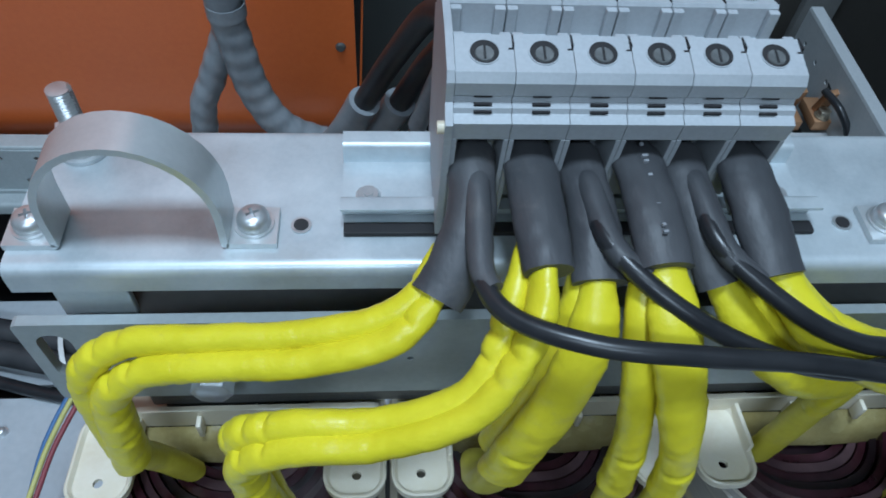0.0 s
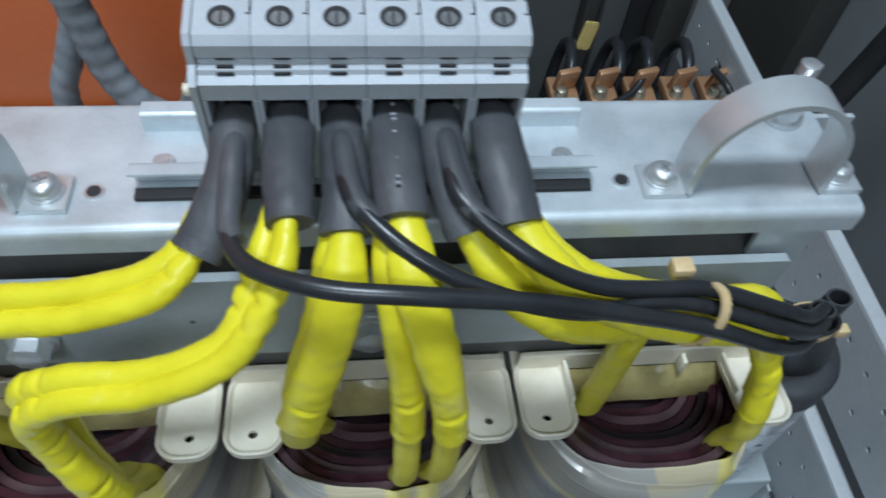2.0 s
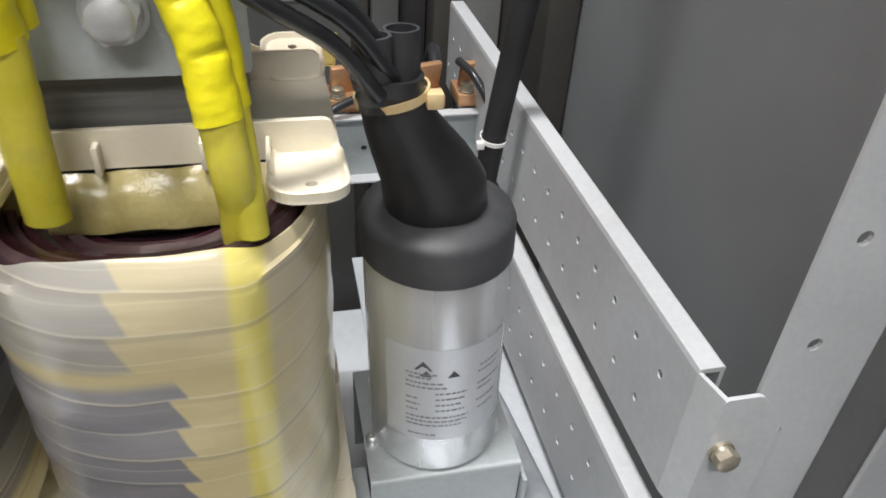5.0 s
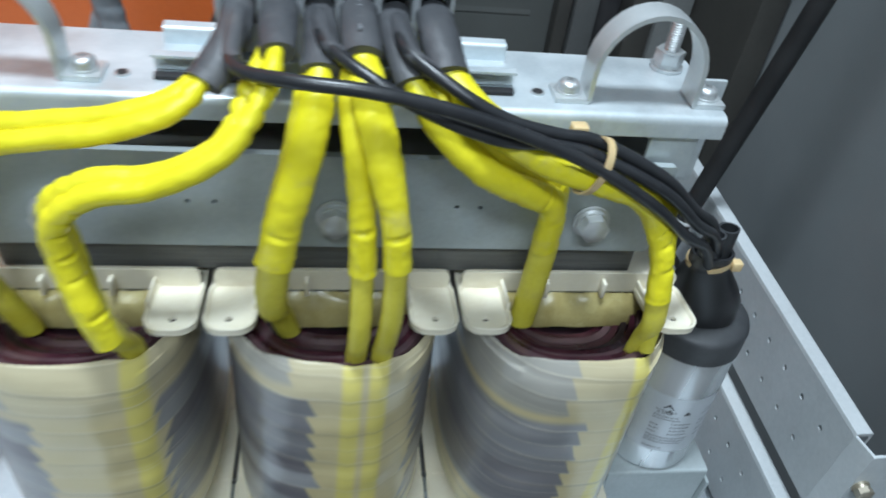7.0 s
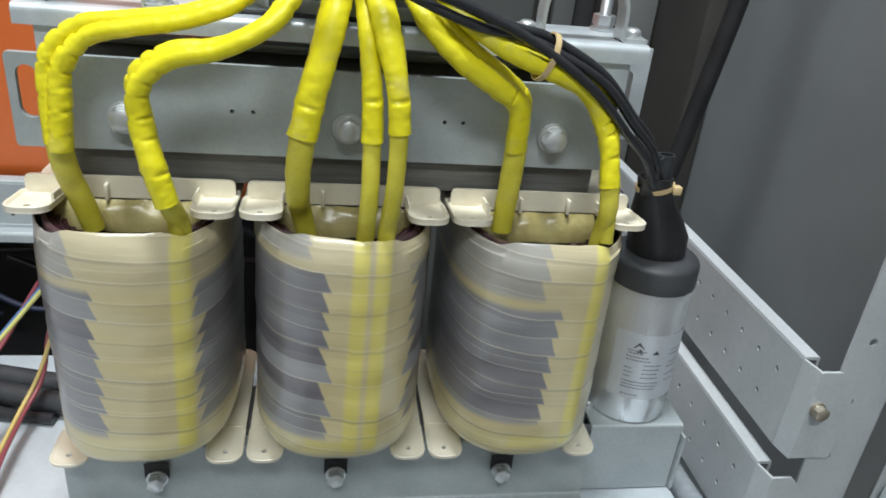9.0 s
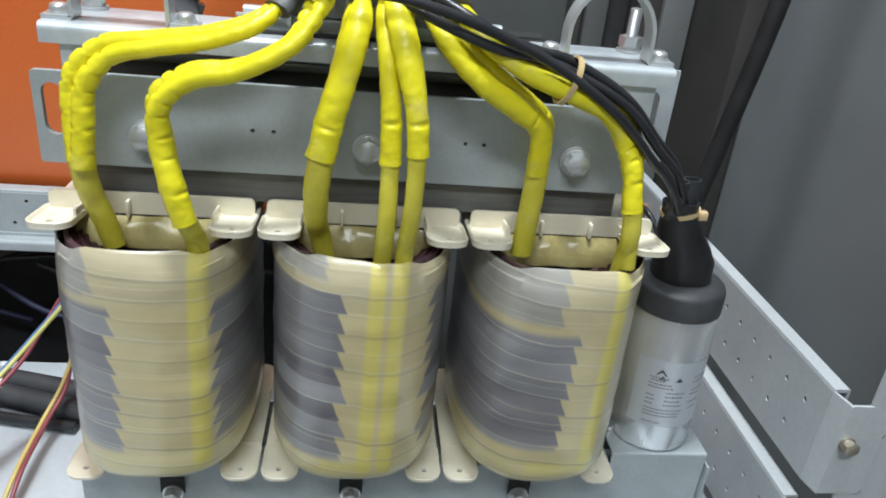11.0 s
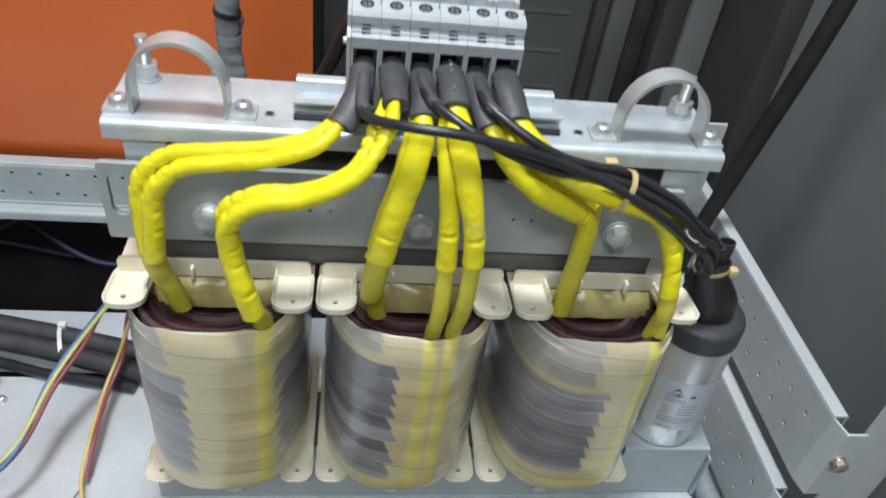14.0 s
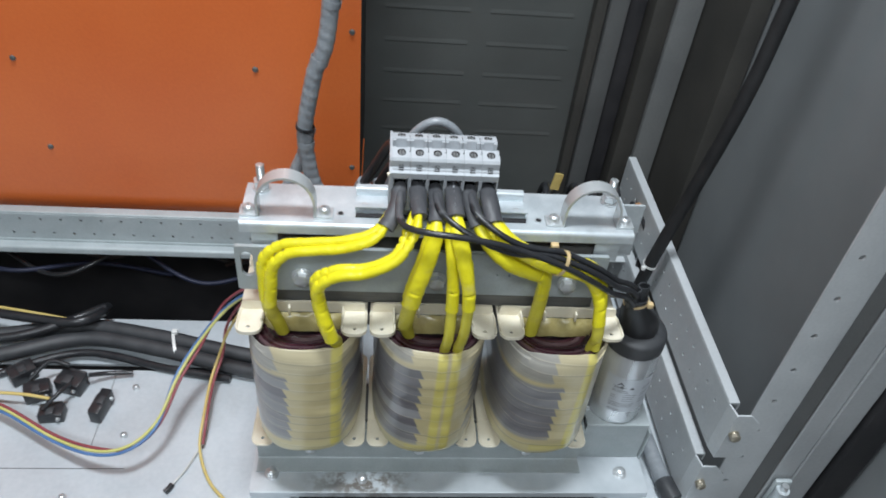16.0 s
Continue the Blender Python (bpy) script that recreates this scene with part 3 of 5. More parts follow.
# perforated side rails
def side_rail(top, x, y0, y1, label):
    rail = thing("perforated_side_rail", label, "rail", "side rails")
    bm = bmesh.new()
    hs = []
    rows = (top - 0.024, top - 0.054)
    n = int((y1 - y0) / 0.0268)
    for i in range(n):
        yy = y0 + 0.024 + i * 0.0268
        hs.append(circle(yy, rows[0], 0.0024, 8))
        hs.append(circle(yy + 0.0134, rows[1], 0.0024, 8))
    plate_with_holes(bm, [(y0, top - 0.078), (y1, top - 0.078), (y1, top), (y0, top)], hs, x, x + 0.002, lambda u, v, t: (t, u, v))
    part("web", bm, RAIL_GREY, rail, smooth=False)
    bm = bmesh.new()
    extrude_profile(bm, [(x, top + 0.0002), (x + 0.0006, top + 0.0028), (x + 0.0012, top + 0.003), (x + 0.0115, top + 0.003), (x + 0.0125, top + 0.0024), (x + 0.0125, top - 0.010), (x + 0.0105, top - 0.010), (x + 0.0105, top + 0.0002)], "y", y0, y1)
    part("top_flange", bm, RAIL_GREY, rail, "bright top flange", smooth=False)
    # end bracket: a sloping fold, then an ear with a chamfered corner that lies on the frame face
    ye = y0 - 0.0145
    bm = bmesh.new()
    extrude_profile(bm, [(x, y0 - 0.0001), (x + 0.002, y0 - 0.0001), (x + 0.0055, ye), (x + 0.0035, ye - 0.002)], "z", top - 0.078, top + 0.001)
    outl = rounded([(x + 0.0035, top - 0.077), (x + 0.0035, top + 0.001), (x + 0.021, top + 0.001), (x + 0.036, top - 0.016), (x + 0.036, top - 0.077), (x + 0.004, top - 0.077)], 0.003)
    plate_with_holes(bm, outl, [], ye - 0.002, ye, lambda u, v, t: (u, t, v))
    part("end_bracket", bm, RAIL_GREY, rail, "folded end bracket", smooth=False)
    part("bolt", turned(hex_bolt_bm(0.010, 0.004, 0.006), pose(x + 0.0105, ye - 0.002, top - 0.031) @ FACE_FRONT), BRASS, rail, "brass-coloured hexagon bolt")
    return rail


side_rail(0.190, 0.3315, -0.0525, 0.42, "light grey perforated steel side rail with two rows of holes")
side_rail(0.092, 0.324, -0.0525, 0.40, "lower light grey perforated steel side rail")

# perforated cross rail behind, on the left
rail = thing("perforated_cross_rail", "light grey perforated steel cross rail, darkened for the shade below the orange cover", "rail")
bm = bmesh.new()
hs = []
for i in range(34):
    xx = -0.98 + i * 0.0255
    hs.append(circle(xx, 0.176, 0.002, 6))
    hs.append(circle(xx + 0.012, 0.153, 0.002, 6))
plate_with_holes(bm, [(-1.05, 0.142), (-0.10, 0.142), (-0.10, 0.184), (-1.05, 0.184)], hs, 0.240, 0.242, lambda u, v, t: (u, t, v))
# duller than the side rails: this rail's shade is put into its colour
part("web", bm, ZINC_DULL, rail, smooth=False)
bm = bmesh.new()
extrude_strip(bm, rounded([(0.241, 0.183), (0.241, 0.187), (0.254, 0.187)], 0.002), -0.002, "x", -1.05, -0.10)
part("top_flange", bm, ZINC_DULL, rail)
bm = bmesh.new()
extrude_strip(bm, rounded([(0.240, 0.143), (0.240, 0.138), (0.228, 0.138), (0.228, 0.130)], 0.002), -0.002, "x", -1.05, -0.10)
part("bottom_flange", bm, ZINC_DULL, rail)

# orange cover
cover = thing("orange_cover", "glossy orange painted sheet metal cover with rolled lower edge", "cover")
bm = bmesh.new()
prof = rounded([(0.262, 1.2), (0.262, 0.27), (0.266, 0.175), (0.29, 0.150), (0.50, 0.150)], 0.02, 6)
extrude_strip(bm, prof, 0.0025, "x", -1.08, -0.083)
part("panel", bm, ORANGE, cover)
bm = bmesh.new()
box(bm, -0.088, -0.084, 0.264, 0.51, 0.175, 1.2)
part("side", bm, BLACK_GAP, cover, "dark side return", smooth=False)
for x, z in ((-0.205, 0.396), (-0.093, 0.449), (-0.093, 0.263), (-0.475, 0.395), (-0.464, 0.276), (-0.093, 0.63), (-0.30, 0.60)):
    bm = bmesh.new()
    cyl(bm, 0.0036, 0.0026, 0.002, pose(x, 0.261, z) @ FACE_FRONT, 14)
    part("screw", bm, WALL_DARK, cover, "dark countersunk screw")

# ---------------- reactor ----------------
reactor = thing("reactor", "three-phase iron-core reactor with film-wrapped coils on a steel base", "reactor")
CY = 0.012
bm = bmesh.new()
box(bm, -0.160, 0.160, -0.014, 0.038, 0.296, 0.366, 0.001)
part("yoke", bm, LAMINATION, reactor, "dark laminated steel yoke", smooth=False)
part("yoke", box(bmesh.new(), -0.160, 0.160, -0.014, 0.038, 0.045, 0.103, 0.001), LAMINATION, reactor, "dark laminated steel yoke", smooth=False)
for cx in (-0.127, 0, 0.127):
    part("core_leg", box(bmesh.new(), cx - 0.028, cx + 0.028, -0.0138, 0.0378, 0.1035, 0.2955), LAMINATION, reactor, smooth=False)


def clamp(name, x0, x1, slot_x, y, facing, label):
    ob = None
    bm = bmesh.new()
    out = round_rect(x0, x1, 0.317, 0.3705, 0.002, 2)
    hs = [slot(slot_x, 0.349, 0.0115, 0.030)]
    if facing < 0:
        for hx in (-0.0675, -0.0555, 0.0580, 0.0695):
            hs.append(circle(hx, 0.3435, 0.0013, 8))
    plate_with_holes(bm, out, hs, y, y + 0.004, lambda u, v, t: (u, t, v))
    ob = part(name, bm, ZINC_DULL, reactor, label, smooth=False)
    if facing < 0:
        return ob
    bm = bmesh.new()
    box(bm, x0 + 0.03 * (facing < 0), x1 - 0.03 * (facing > 0), min(y + 0.002, y + 0.002 - facing * 0.012), max(y + 0.002, y + 0.002 - facing * 0.012), 0.3695, 0.3728, 0.0008)
    part("top_lip", bm, ZINC_DULL, ob)
    return ob


fc = clamp("front_clamp", -0.187, 0.163, -0.1765, -0.020, -1, "long grey steel clamp plate with slotted ear")
rc = clamp("rear_clamp", -0.163, 0.165, 0.150, 0.040, 1, "rear steel clamp plate with slotted ear")
# upright ears that carry the bar
bm = bmesh.new()
plate_with_holes(bm, [(0.155, 0.318), (0.2105, 0.318), (0.2105, 0.384), (0.1825, 0.384), (0.1825, 0.376), (0.155, 0.376)], [slot(0.194, 0.354, 0.0115, 0.030)], 0.0445, 0.047, lambda u, v, t: (u, t, v))
part("bar_support", bm, ZINC, reactor, smooth=False)
for sx in (-1, 1):
    bm = bmesh.new()
    box(bm, sx * 0.160 - 0.012, sx * 0.160 + 0.012, -0.0130, -0.0100, 0.36, 0.3930, 0.0008)
    part("bar_support", bm, ZINC, reactor, smooth=False)
for cx in (-0.127, 0, 0.127):
    part("clamp_bolt", turned(hex_bolt_bm(), pose(cx, -0.0205, 0.337, 0, 17 * cx * 10, 0) @ FACE_FRONT), CHROME, reactor, "zinc-plated hexagon bolt")
    part("clamp_bolt", turned(hex_bolt_bm(0.011, 0.005, 0.0075), pose(cx, -0.0285, 0.071, 0, 12, 0) @ FACE_FRONT), CHROME, reactor, "zinc-plated hexagon bolt")
    # black patch on the clamp face paints the shaded notch over each bolt
    part("bolt_notch", box(bmesh.new(), cx - 0.0085, cx + 0.0085, -0.0288, -0.0281, 0.0715, 0.085), BLACK_GAP, reactor, "black patch for the shade in the notch above the bolt", smooth=False)
# lower clamp, one long channel that also carries the capacitor
bm = bmesh.new()
extrude_strip(bm, rounded([(-0.004, 0.097), (-0.0255, 0.097), (-0.0255, 0.0415), (-0.045, 0.0415)], 0.002), 0.0025, "x", -0.190, 0.197)
part("lower_clamp", bm, ZINC_DULL, reactor, "grey folded steel lower clamp channel")
bm = bmesh.new()
extrude_strip(bm, rounded([(0.055, 0.045), (0.055, 0.1065), (-0.022, 0.1065), (-0.022, 0.0415)], 0.0025), 0.002, "x", 0.1975, 0.2735)
box(bm, 0.2745, 0.2765, -0.026, 0.055, 0.043, 0.0965)
part("capacitor_bracket", bm, ZINC_DULL, reactor, "folded steel bracket under the capacitor", smooth=False)
# base
base = bmesh.new()
plate_with_holes(base, round_rect(-0.195, 0.2765, -0.070, 0.12, 0.003, 2), [], 0.037, 0.040, lambda u, v, t: (u, v, t))
box(base, -0.1945, 0.2760, -0.0715, -0.0695, 0.030, 0.0398, 0.0006)
part("base_plate", base, BASE_ZINC, reactor, "zinc-plated steel base plate with stained front edge", smooth=False)
for x0, x1 in ((-0.195, -0.150), (0.232, 0.2765)):
    bm = box(bmesh.new(), x0, x1, -0.066, 0.12, 0.0, 0.0368, 0.001)
    part("base_foot", bm, ZINC, reactor, smooth=False)
for bx, by in ((-0.172, -0.047), (0.247, -0.045), (-0.066, -0.055)):
    part("base_bolt", turned(hex_bolt_bm(0.010, 0.004, 0.0085 if bx != -0.066 else 0.006), pose(bx, by, 0.040, 0, 0, 20)), CHROME, reactor, "zinc-plated hexagon bolt with washer")


def coil(cx, mat, seed, leads):
    A, B, EX = 0.0575, 0.0885, 2.7
    bm = bmesh.new()
    rings = []
    Z = [0.1245, 0.125, 0.1285, 0.1345] + [0.1345 + (0.288 - 0.1345) * k / 26 for k in range(1, 27)] + [0.2905]
    for i, z in enumerate(Z):
        edge = max(0, (0.1345 - z) / 0.010)
        s = 1 - 0.10 * edge ** 2 - 0.012 * max(0, (z - 0.27) / 0.02)
        top_in = 0.075 * max(0, (z - 0.262) / 0.0285) ** 2
        r = super_ring(A * s, B * ((s if edge == 0 else 1 - 0.07 * edge ** 2) - top_in), EX, 96)
        fold = 0.0009 * math.sin(z * 480 + seed)
        out = []
        for x, y in r:
            k = fold * noise.noise(Vector((x * 12 + seed, y * 12, z * 9))) + 0.0012 * noise.noise(Vector((x * 25, y * 25 + seed, z * 60)))
            for lx, lw in leads:
                if y < -0.03:
                    k += 0.0022 * math.exp(-((x - lx) / (lw * 1.1)) ** 2) * min(1, max(0, (z - 0.124) / 0.02))
            d = Vector((x, y)).normalized() * k
            rim = 0.0035 * noise.noise(Vector((x * 22 + seed * 3, y * 22, 0))) if i >= len(Z) - 2 else 0
            if i >= len(Z) - 3:
                rim -= 0.0042 * min(1, max(0, (abs(x) - 0.026) / 0.009))
            if i >= len(Z) - 4 and y < -0.05:
                rim -= 0.004 * (i - len(Z) + 4) / 3
            out.append((cx + x + d.x, CY + y + d.y, z + rim))
        rings.append(out)
    inner = [(cx + (x - cx) * 0.990, CY + (y - CY) * 0.994, z) for x, y, z in rings[-1]]
    rings.append(inner)
    rings.append([(cx + (x - cx) * 0.97, CY + (y - CY) * 0.98, 0.272) for x, y, z in inner])
    loft(bm, rings, True, False)
    # mesh origin at the coil axis, so that the bands follow each coil
    turned(bm, Matrix.Translation((-cx, -CY, -0.106)))
    c = part("coil", bm, mat, reactor, "coil wrapped in translucent film over grey and beige insulation")
    c.location = (cx, CY, 0.106)
    # winding stack inside; near-black layers and a black block put in the gaps' shade
    for f, wd, zt, mm in ((0.915, 0.045, 0.2822, TOP_WINDING), (0.866, 0.050, 0.2795, MAROON), (0.812, 0.045, 0.2765, TOP_WINDING), (0.764, 0.050, 0.2745, MAROON), (0.71, 0.05, 0.270, SHADED_WINDING), (0.655, 0.05, 0.268, MAROON), (0.60, 0.05, 0.2675, TOP_WINDING), (0.545, 0.05, 0.2655, MAROON), (0.49, 0.06, 0.263, SHADED_WINDING)):
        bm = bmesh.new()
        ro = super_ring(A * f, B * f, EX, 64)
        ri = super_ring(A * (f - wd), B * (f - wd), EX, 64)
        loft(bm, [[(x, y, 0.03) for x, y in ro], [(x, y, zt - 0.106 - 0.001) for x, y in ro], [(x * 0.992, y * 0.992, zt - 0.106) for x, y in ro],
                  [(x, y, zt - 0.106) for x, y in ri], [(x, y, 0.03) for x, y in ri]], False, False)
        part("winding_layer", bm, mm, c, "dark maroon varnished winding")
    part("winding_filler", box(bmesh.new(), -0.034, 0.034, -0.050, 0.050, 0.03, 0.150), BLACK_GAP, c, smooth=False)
    # nylon end flanges with four rounded corner tabs each
    for z, up in ((0.286, 1), (0.107, -1)):
        for sy in (-1, 1):
            for sx in (-1, 1):
                bm = bmesh.new()
                x0, x1 = (0.0375, 0.0622)
                y0, y1 = (0.026, 0.0665)
                out = round_rect(x0, x1, y0, y1, 0.0095, 7)
                hs = [circle(0.0505, 0.0565, 0.002, 10)]
                plate_with_holes(bm, [(sx * u, sy * v) for u, v in out], [[(sx * u, sy * v) for u, v in h] for h in hs], 0.0, 0.0020, lambda u, v, t: (u, v, t))
                lip = 0.0042 if up > 0 else 0.0028
                rims = []
                for inset, h in ((0.0, 0.001), (-0.0003, lip - 0.0005), (0.0003, lip), (0.0010, lip - 0.0002), (0.0022, 0.0021), (0.0042, 0.0016)):
                    rims.append([(sx * u, sy * v, h) for u, v in round_rect(x0 + inset, x1 - inset, y0 + inset, y1 - inset, 0.0095 - inset, 7)])
                loft(bm, rims, False, False)
                if up > 0:
                    box(bm, min(sx * 0.0375, sx * 0.0395), max(sx * 0.0375, sx * 0.0390), min(sy * 0.03, sy * 0.052), max(sy * 0.03, sy * 0.052), 0.0, 0.0085, 0.0007)
                    turned(bm, Matrix.Translation((0, 0, 0)) @ pose(0, sy * 0.03, 0) @ pose(0, 0, 0, -sy * -6.0) @ pose(0, -sy * 0.03, 0))
                turned(bm, Matrix.Translation((0, 0, z - 0.106)))
                part("flange_tab", bm, CREAM, c, "cream nylon flange tab with a hole", smooth=False)
        for sx in (-1, 1):
            part("side_flange", box(bmesh.new(), min(sx * 0.0295, sx * 0.062), max(sx * 0.0295, sx * 0.062), -0.0305, 0.0305, z - 0.1065, z - 0.1035, 0.0006), CREAM, c)
        for sy in (-1, 1):
            bm = bmesh.new()
            lo, hi = (0.0, 0.0135) if up > 0 else (-0.004, 0.003)
            plate_with_holes(bm, rounded([(-0.0600, lo + z - 0.106), (-0.0600, hi + z - 0.106), (0.0600, hi + z - 0.106), (0.0600, lo + z - 0.106)], 0.004), [], sy * 0.0295 - 0.0012, sy * 0.0295 + 0.0012, lambda u, v, t: (u, t, v))
            part("bobbin_wall", bm, CREAM, c, "cream nylon bobbin wall", smooth=False)
        if up > 0:
            for fx in (-0.014, 0.018):
                part("bobbin_rib", box(bmesh.new(), fx - 0.001, fx + 0.001, -0.036, -0.0308, z - 0.106, z - 0.096, 0.0004), CREAM, c)
    # crumpled insulation between bobbin and winding
    bm = bmesh.new()
    rows = []
    for j in range(9):
        v = j / 8
        row = []
        for i in range(33):
            u = i / 32
            x = -0.050 + 0.100 * u
            y = -0.0307 - 0.0095 * v * (1 - 0.35 * abs(2 * u - 1) ** 3)
            h = 0.1790 - 0.008 * v - 0.008 * v ** 4 + 0.0030 * noise.noise(Vector((x * 95 + seed * 5, y * 130, seed))) * (0.3 + 0.7 * math.sin(math.pi * v))
            row.append(bm.verts.new((x, y, h)))
        rows.append(row)
    for r0, r1 in zip(rows, rows[1:]):
        for i in range(32):
            bm.faces.new((r0[i], r0[i + 1], r1[i + 1], r1[i]))
    ext = bmesh.ops.extrude_face_region(bm, geom=list(bm.faces))
    bmesh.ops.translate(bm, vec=(0, 0, -0.0015), verts=[v for v in ext["geom"] if isinstance(v, bmesh.types.BMVert)])
    part("insulation_paper", bm, VARNISH, c, "crumpled varnished insulation paper")
    return c


LEADS = {-0.127: [(0.0340, 0.0062)], 0.0: [(0.0085, 0.0055), (0.0215, 0.0055)], 0.127: [(0.0290, 0.0062)]}
coil(-0.127, film_mat("film_wrap_a", -0.022, (0.050, 0.150), 1.0, LEADS[-0.127], 0.046), 1.0, LEADS[-0.127])
coil(0.0, film_mat("film_wrap_b", -0.017, (0.046, 0.166), 4.0, LEADS[0.0], 0.047, (-0.022, 0.008, 0.030, 0.038)), 4.0, LEADS[0.0])
coil(0.127, film_mat("film_wrap_c", -0.002, (0.055, 0.142), 7.0, LEADS[0.127], 0.2, (-0.014, 0.02, 0.030, 0.040)), 7.0, LEADS[0.127])

# ---------------- mounting bar with straps, rail and terminals ----------------
bar = thing("mounting_bar", "zinc-plated folded steel mounting bar across the reactor top", "mounting bar")
bm = bmesh.new()
line = rounded([(-0.0165, 0.3848), (-0.0165, 0.396), (0.0455, 0.396), (0.0455, 0.3765)], 0.0045, 5)
extrude_strip(bm, line, -0.0028, "x", -0.181, 0.181)
part("channel", bm, ZINC, bar)
for x in (-0.0915, 0.092):
    bm = bmesh.new()
    cyl(bm, 0.0033, 0.0033, 0.0012, Matrix.Translation((x, 0.0005, 0.3962)), 20)
    h = part("threaded_hole", bm, CHROME, bar)
    bm = bmesh.new()
    cyl(bm, 0.0024, 0.0024, 0.001, Matrix.Translation((x, 0.0005, 0.3966)), 16)
    part("bore", bm, BLACK_GAP, h)


def stud(x, y):
    s = thing("threaded_stud", "zinc-plated threaded stud with nut and washers on the bar", "stud", "bar studs")
    bm = bmesh.new()
    rings = []
    n, pitch, r0 = 20, 0.00125, 0.0040
    rise = 0.0260
    for k in range(42):
        z = k * rise / 41
        rr = r0 if k % 2 else r0 * 0.86
        rings.append([(x + rr * math.cos(2 * math.pi * i / n), y + rr * math.sin(2 * math.pi * i / n), 0.3962 + z + pitch * i / n) for i in range(n)])
    rings.append([(x + r0 * 0.7 * math.cos(2 * math.pi * i / n), y + r0 * 0.7 * math.sin(2 * math.pi * i / n), 0.4235) for i in range(n)])
    loft(bm, rings)
    part("thread", bm, CHROME, s)
    bm = bmesh.new()
    cyl(bm, 0.0085, 0.0085, 0.0016, Matrix.Translation((x, y, 0.397)), 28)
    part("washer", bm, CHROME, s)
    bm = bmesh.new()
    cyl(bm, 0.0068, 0.0066, 0.0018, Matrix.Translation((x, y, 0.3988)), 28)
    part("spring_washer", bm, CHROME, s)
    bm = bmesh.new()
    cyl(bm, 0.0075, 0.0075, 0.0062, Matrix.Translation((x, y, 0.4029)) @ pose(0, 0, 0, 0, 0, 14), 6)
    part("nut", bm, CHROME, s, smooth=False)
    return s


stud(-0.167, 0.035)
stud(0.1665, 0.033)


def strap(cx):
    s = thing("saddle_strap", "zinc-plated steel saddle strap screwed to the bar", "strap", "bar straps")
    t, w0, w1 = 0.0023, -0.0085, 0.0065
    pts = [(cx - 0.0415, 0.3962), (cx - 0.026, 0.3962), (cx - 0.0245, 0.3975), (cx - 0.0245, 0.410)]
    for i in range(1, 16):
        a = math.pi * i / 16
        pts.append((cx - 0.0245 * math.cos(a), 0.4105 + 0.0275 * math.sin(a)))
    pts += [(cx + 0.0245, 0.410), (cx + 0.0245, 0.3975), (cx + 0.026, 0.3962), (cx + 0.0415, 0.3962)]
    bm = bmesh.new()
    extrude_strip(bm, pts, t, "y", w0, w1)
    part("band", bm, STRAP, s)
    for x in (cx - 0.034, cx + 0.034):
        part("screw", turned(pan_screw_bm(), pose(x, -0.0005, 0.3985, 0, 0, 25)), CHROME, s, "cross-recess pan screw")
    return s


strap(-0.140)
strap(0.140)

din = thing("din_rail", "zinc-plated top-hat mounting rail screwed to the bar", "mounting rail")
bm = bmesh.new()
line = rounded([(-0.0008, 0.4048), (0.0045, 0.4048), (0.0045, 0.3966), (0.0285, 0.3966), (0.0285, 0.4048), (0.0342, 0.4048)], 0.0009, 3)
extrude_strip(bm, line, 0.0011, "x", -0.0785, 0.0805)
part("profile", bm, ZINC, din)
# black strip added to paint the shade along the rail's front lip
part("dark_gasket", box(bmesh.new(), -0.0778, 0.0798, -0.0042, 0.0005, 0.3962, 0.3982, 0.0004), BLACK_GAP, din, "black strip for the shade under the rail lip", smooth=False)
for x in (-0.0700, 0.0720):
    bm = bmesh.new()
    cyl(bm, 0.0042, 0.0034, 0.0010, Matrix.Translation((x, 0.0125, 0.3982)), 20)
    cyl(bm, 0.0019, 0.0017, 0.0016, Matrix.Translation((x, 0.0125, 0.3984)), 14)
    part("rivet", bm, CHROME, din)

# one terminal, then copies
PITCH = 0.01555
term = thing("terminal_block", "grey plastic feed-through terminal block with round screw openings", "terminal", "terminal row", at=(-2.5 * PITCH, 0, 0))
HW = PITCH / 2 - 0.0001
core = [(0.0050, 0.4065), (0.0050, 0.446), (-0.0090, 0.4452), (-0.0098, 0.4515), (-0.0070, 0.4526), (-0.0066, 0.4541), (-0.0044, 0.4546), (-0.0040, 0.4560), (-0.0052, 0.4572),
        (-0.0056, 0.4615), (-0.0040, 0.4640), (0.0078, 0.4665), (0.0084, 0.4655), (0.0088, 0.4560)]
full = core + [(0.031 - y, z) for y, z in core[::-1]]
bm = bmesh.new()
extrude_profile(bm, full, "x", -HW, HW)
part("housing", bm, TERMINAL, term, smooth=False)
for sd in (0, 1):
    for x in (-HW, HW - 0.0013):
        fin = [(0.0049, 0.410), (-0.006, 0.4085), (-0.0092, 0.4450), (0.0049, 0.4458)]
        if sd:
            fin = [(0.031 - y, z) for y, z in fin]
        part("fin", extrude_profile(bmesh.new(), fin, "x", x, x + 0.0013), TERMINAL, term, smooth=False)
# ribs across the trough, seam notches on the tiers
for y0, y1 in ((0.0202, 0.0222), (0.0088, 0.0104)):
    for x in (-HW + 0.0001, HW - 0.0031):
        part("trough_rib", box(bmesh.new(), x, x + 0.003, y0, y1, 0.4561, 0.4655, 0.0003), TERMINAL, term, smooth=False)
for y0, y1 in ((0.0035, 0.0078), (0.0232, 0.0270)):
    part("seam_notch", box(bmesh.new(), HW - 0.0003, HW + 0.0001, y0, y1, 0.4645, 0.4668), BLACK_GAP, term, smooth=False)
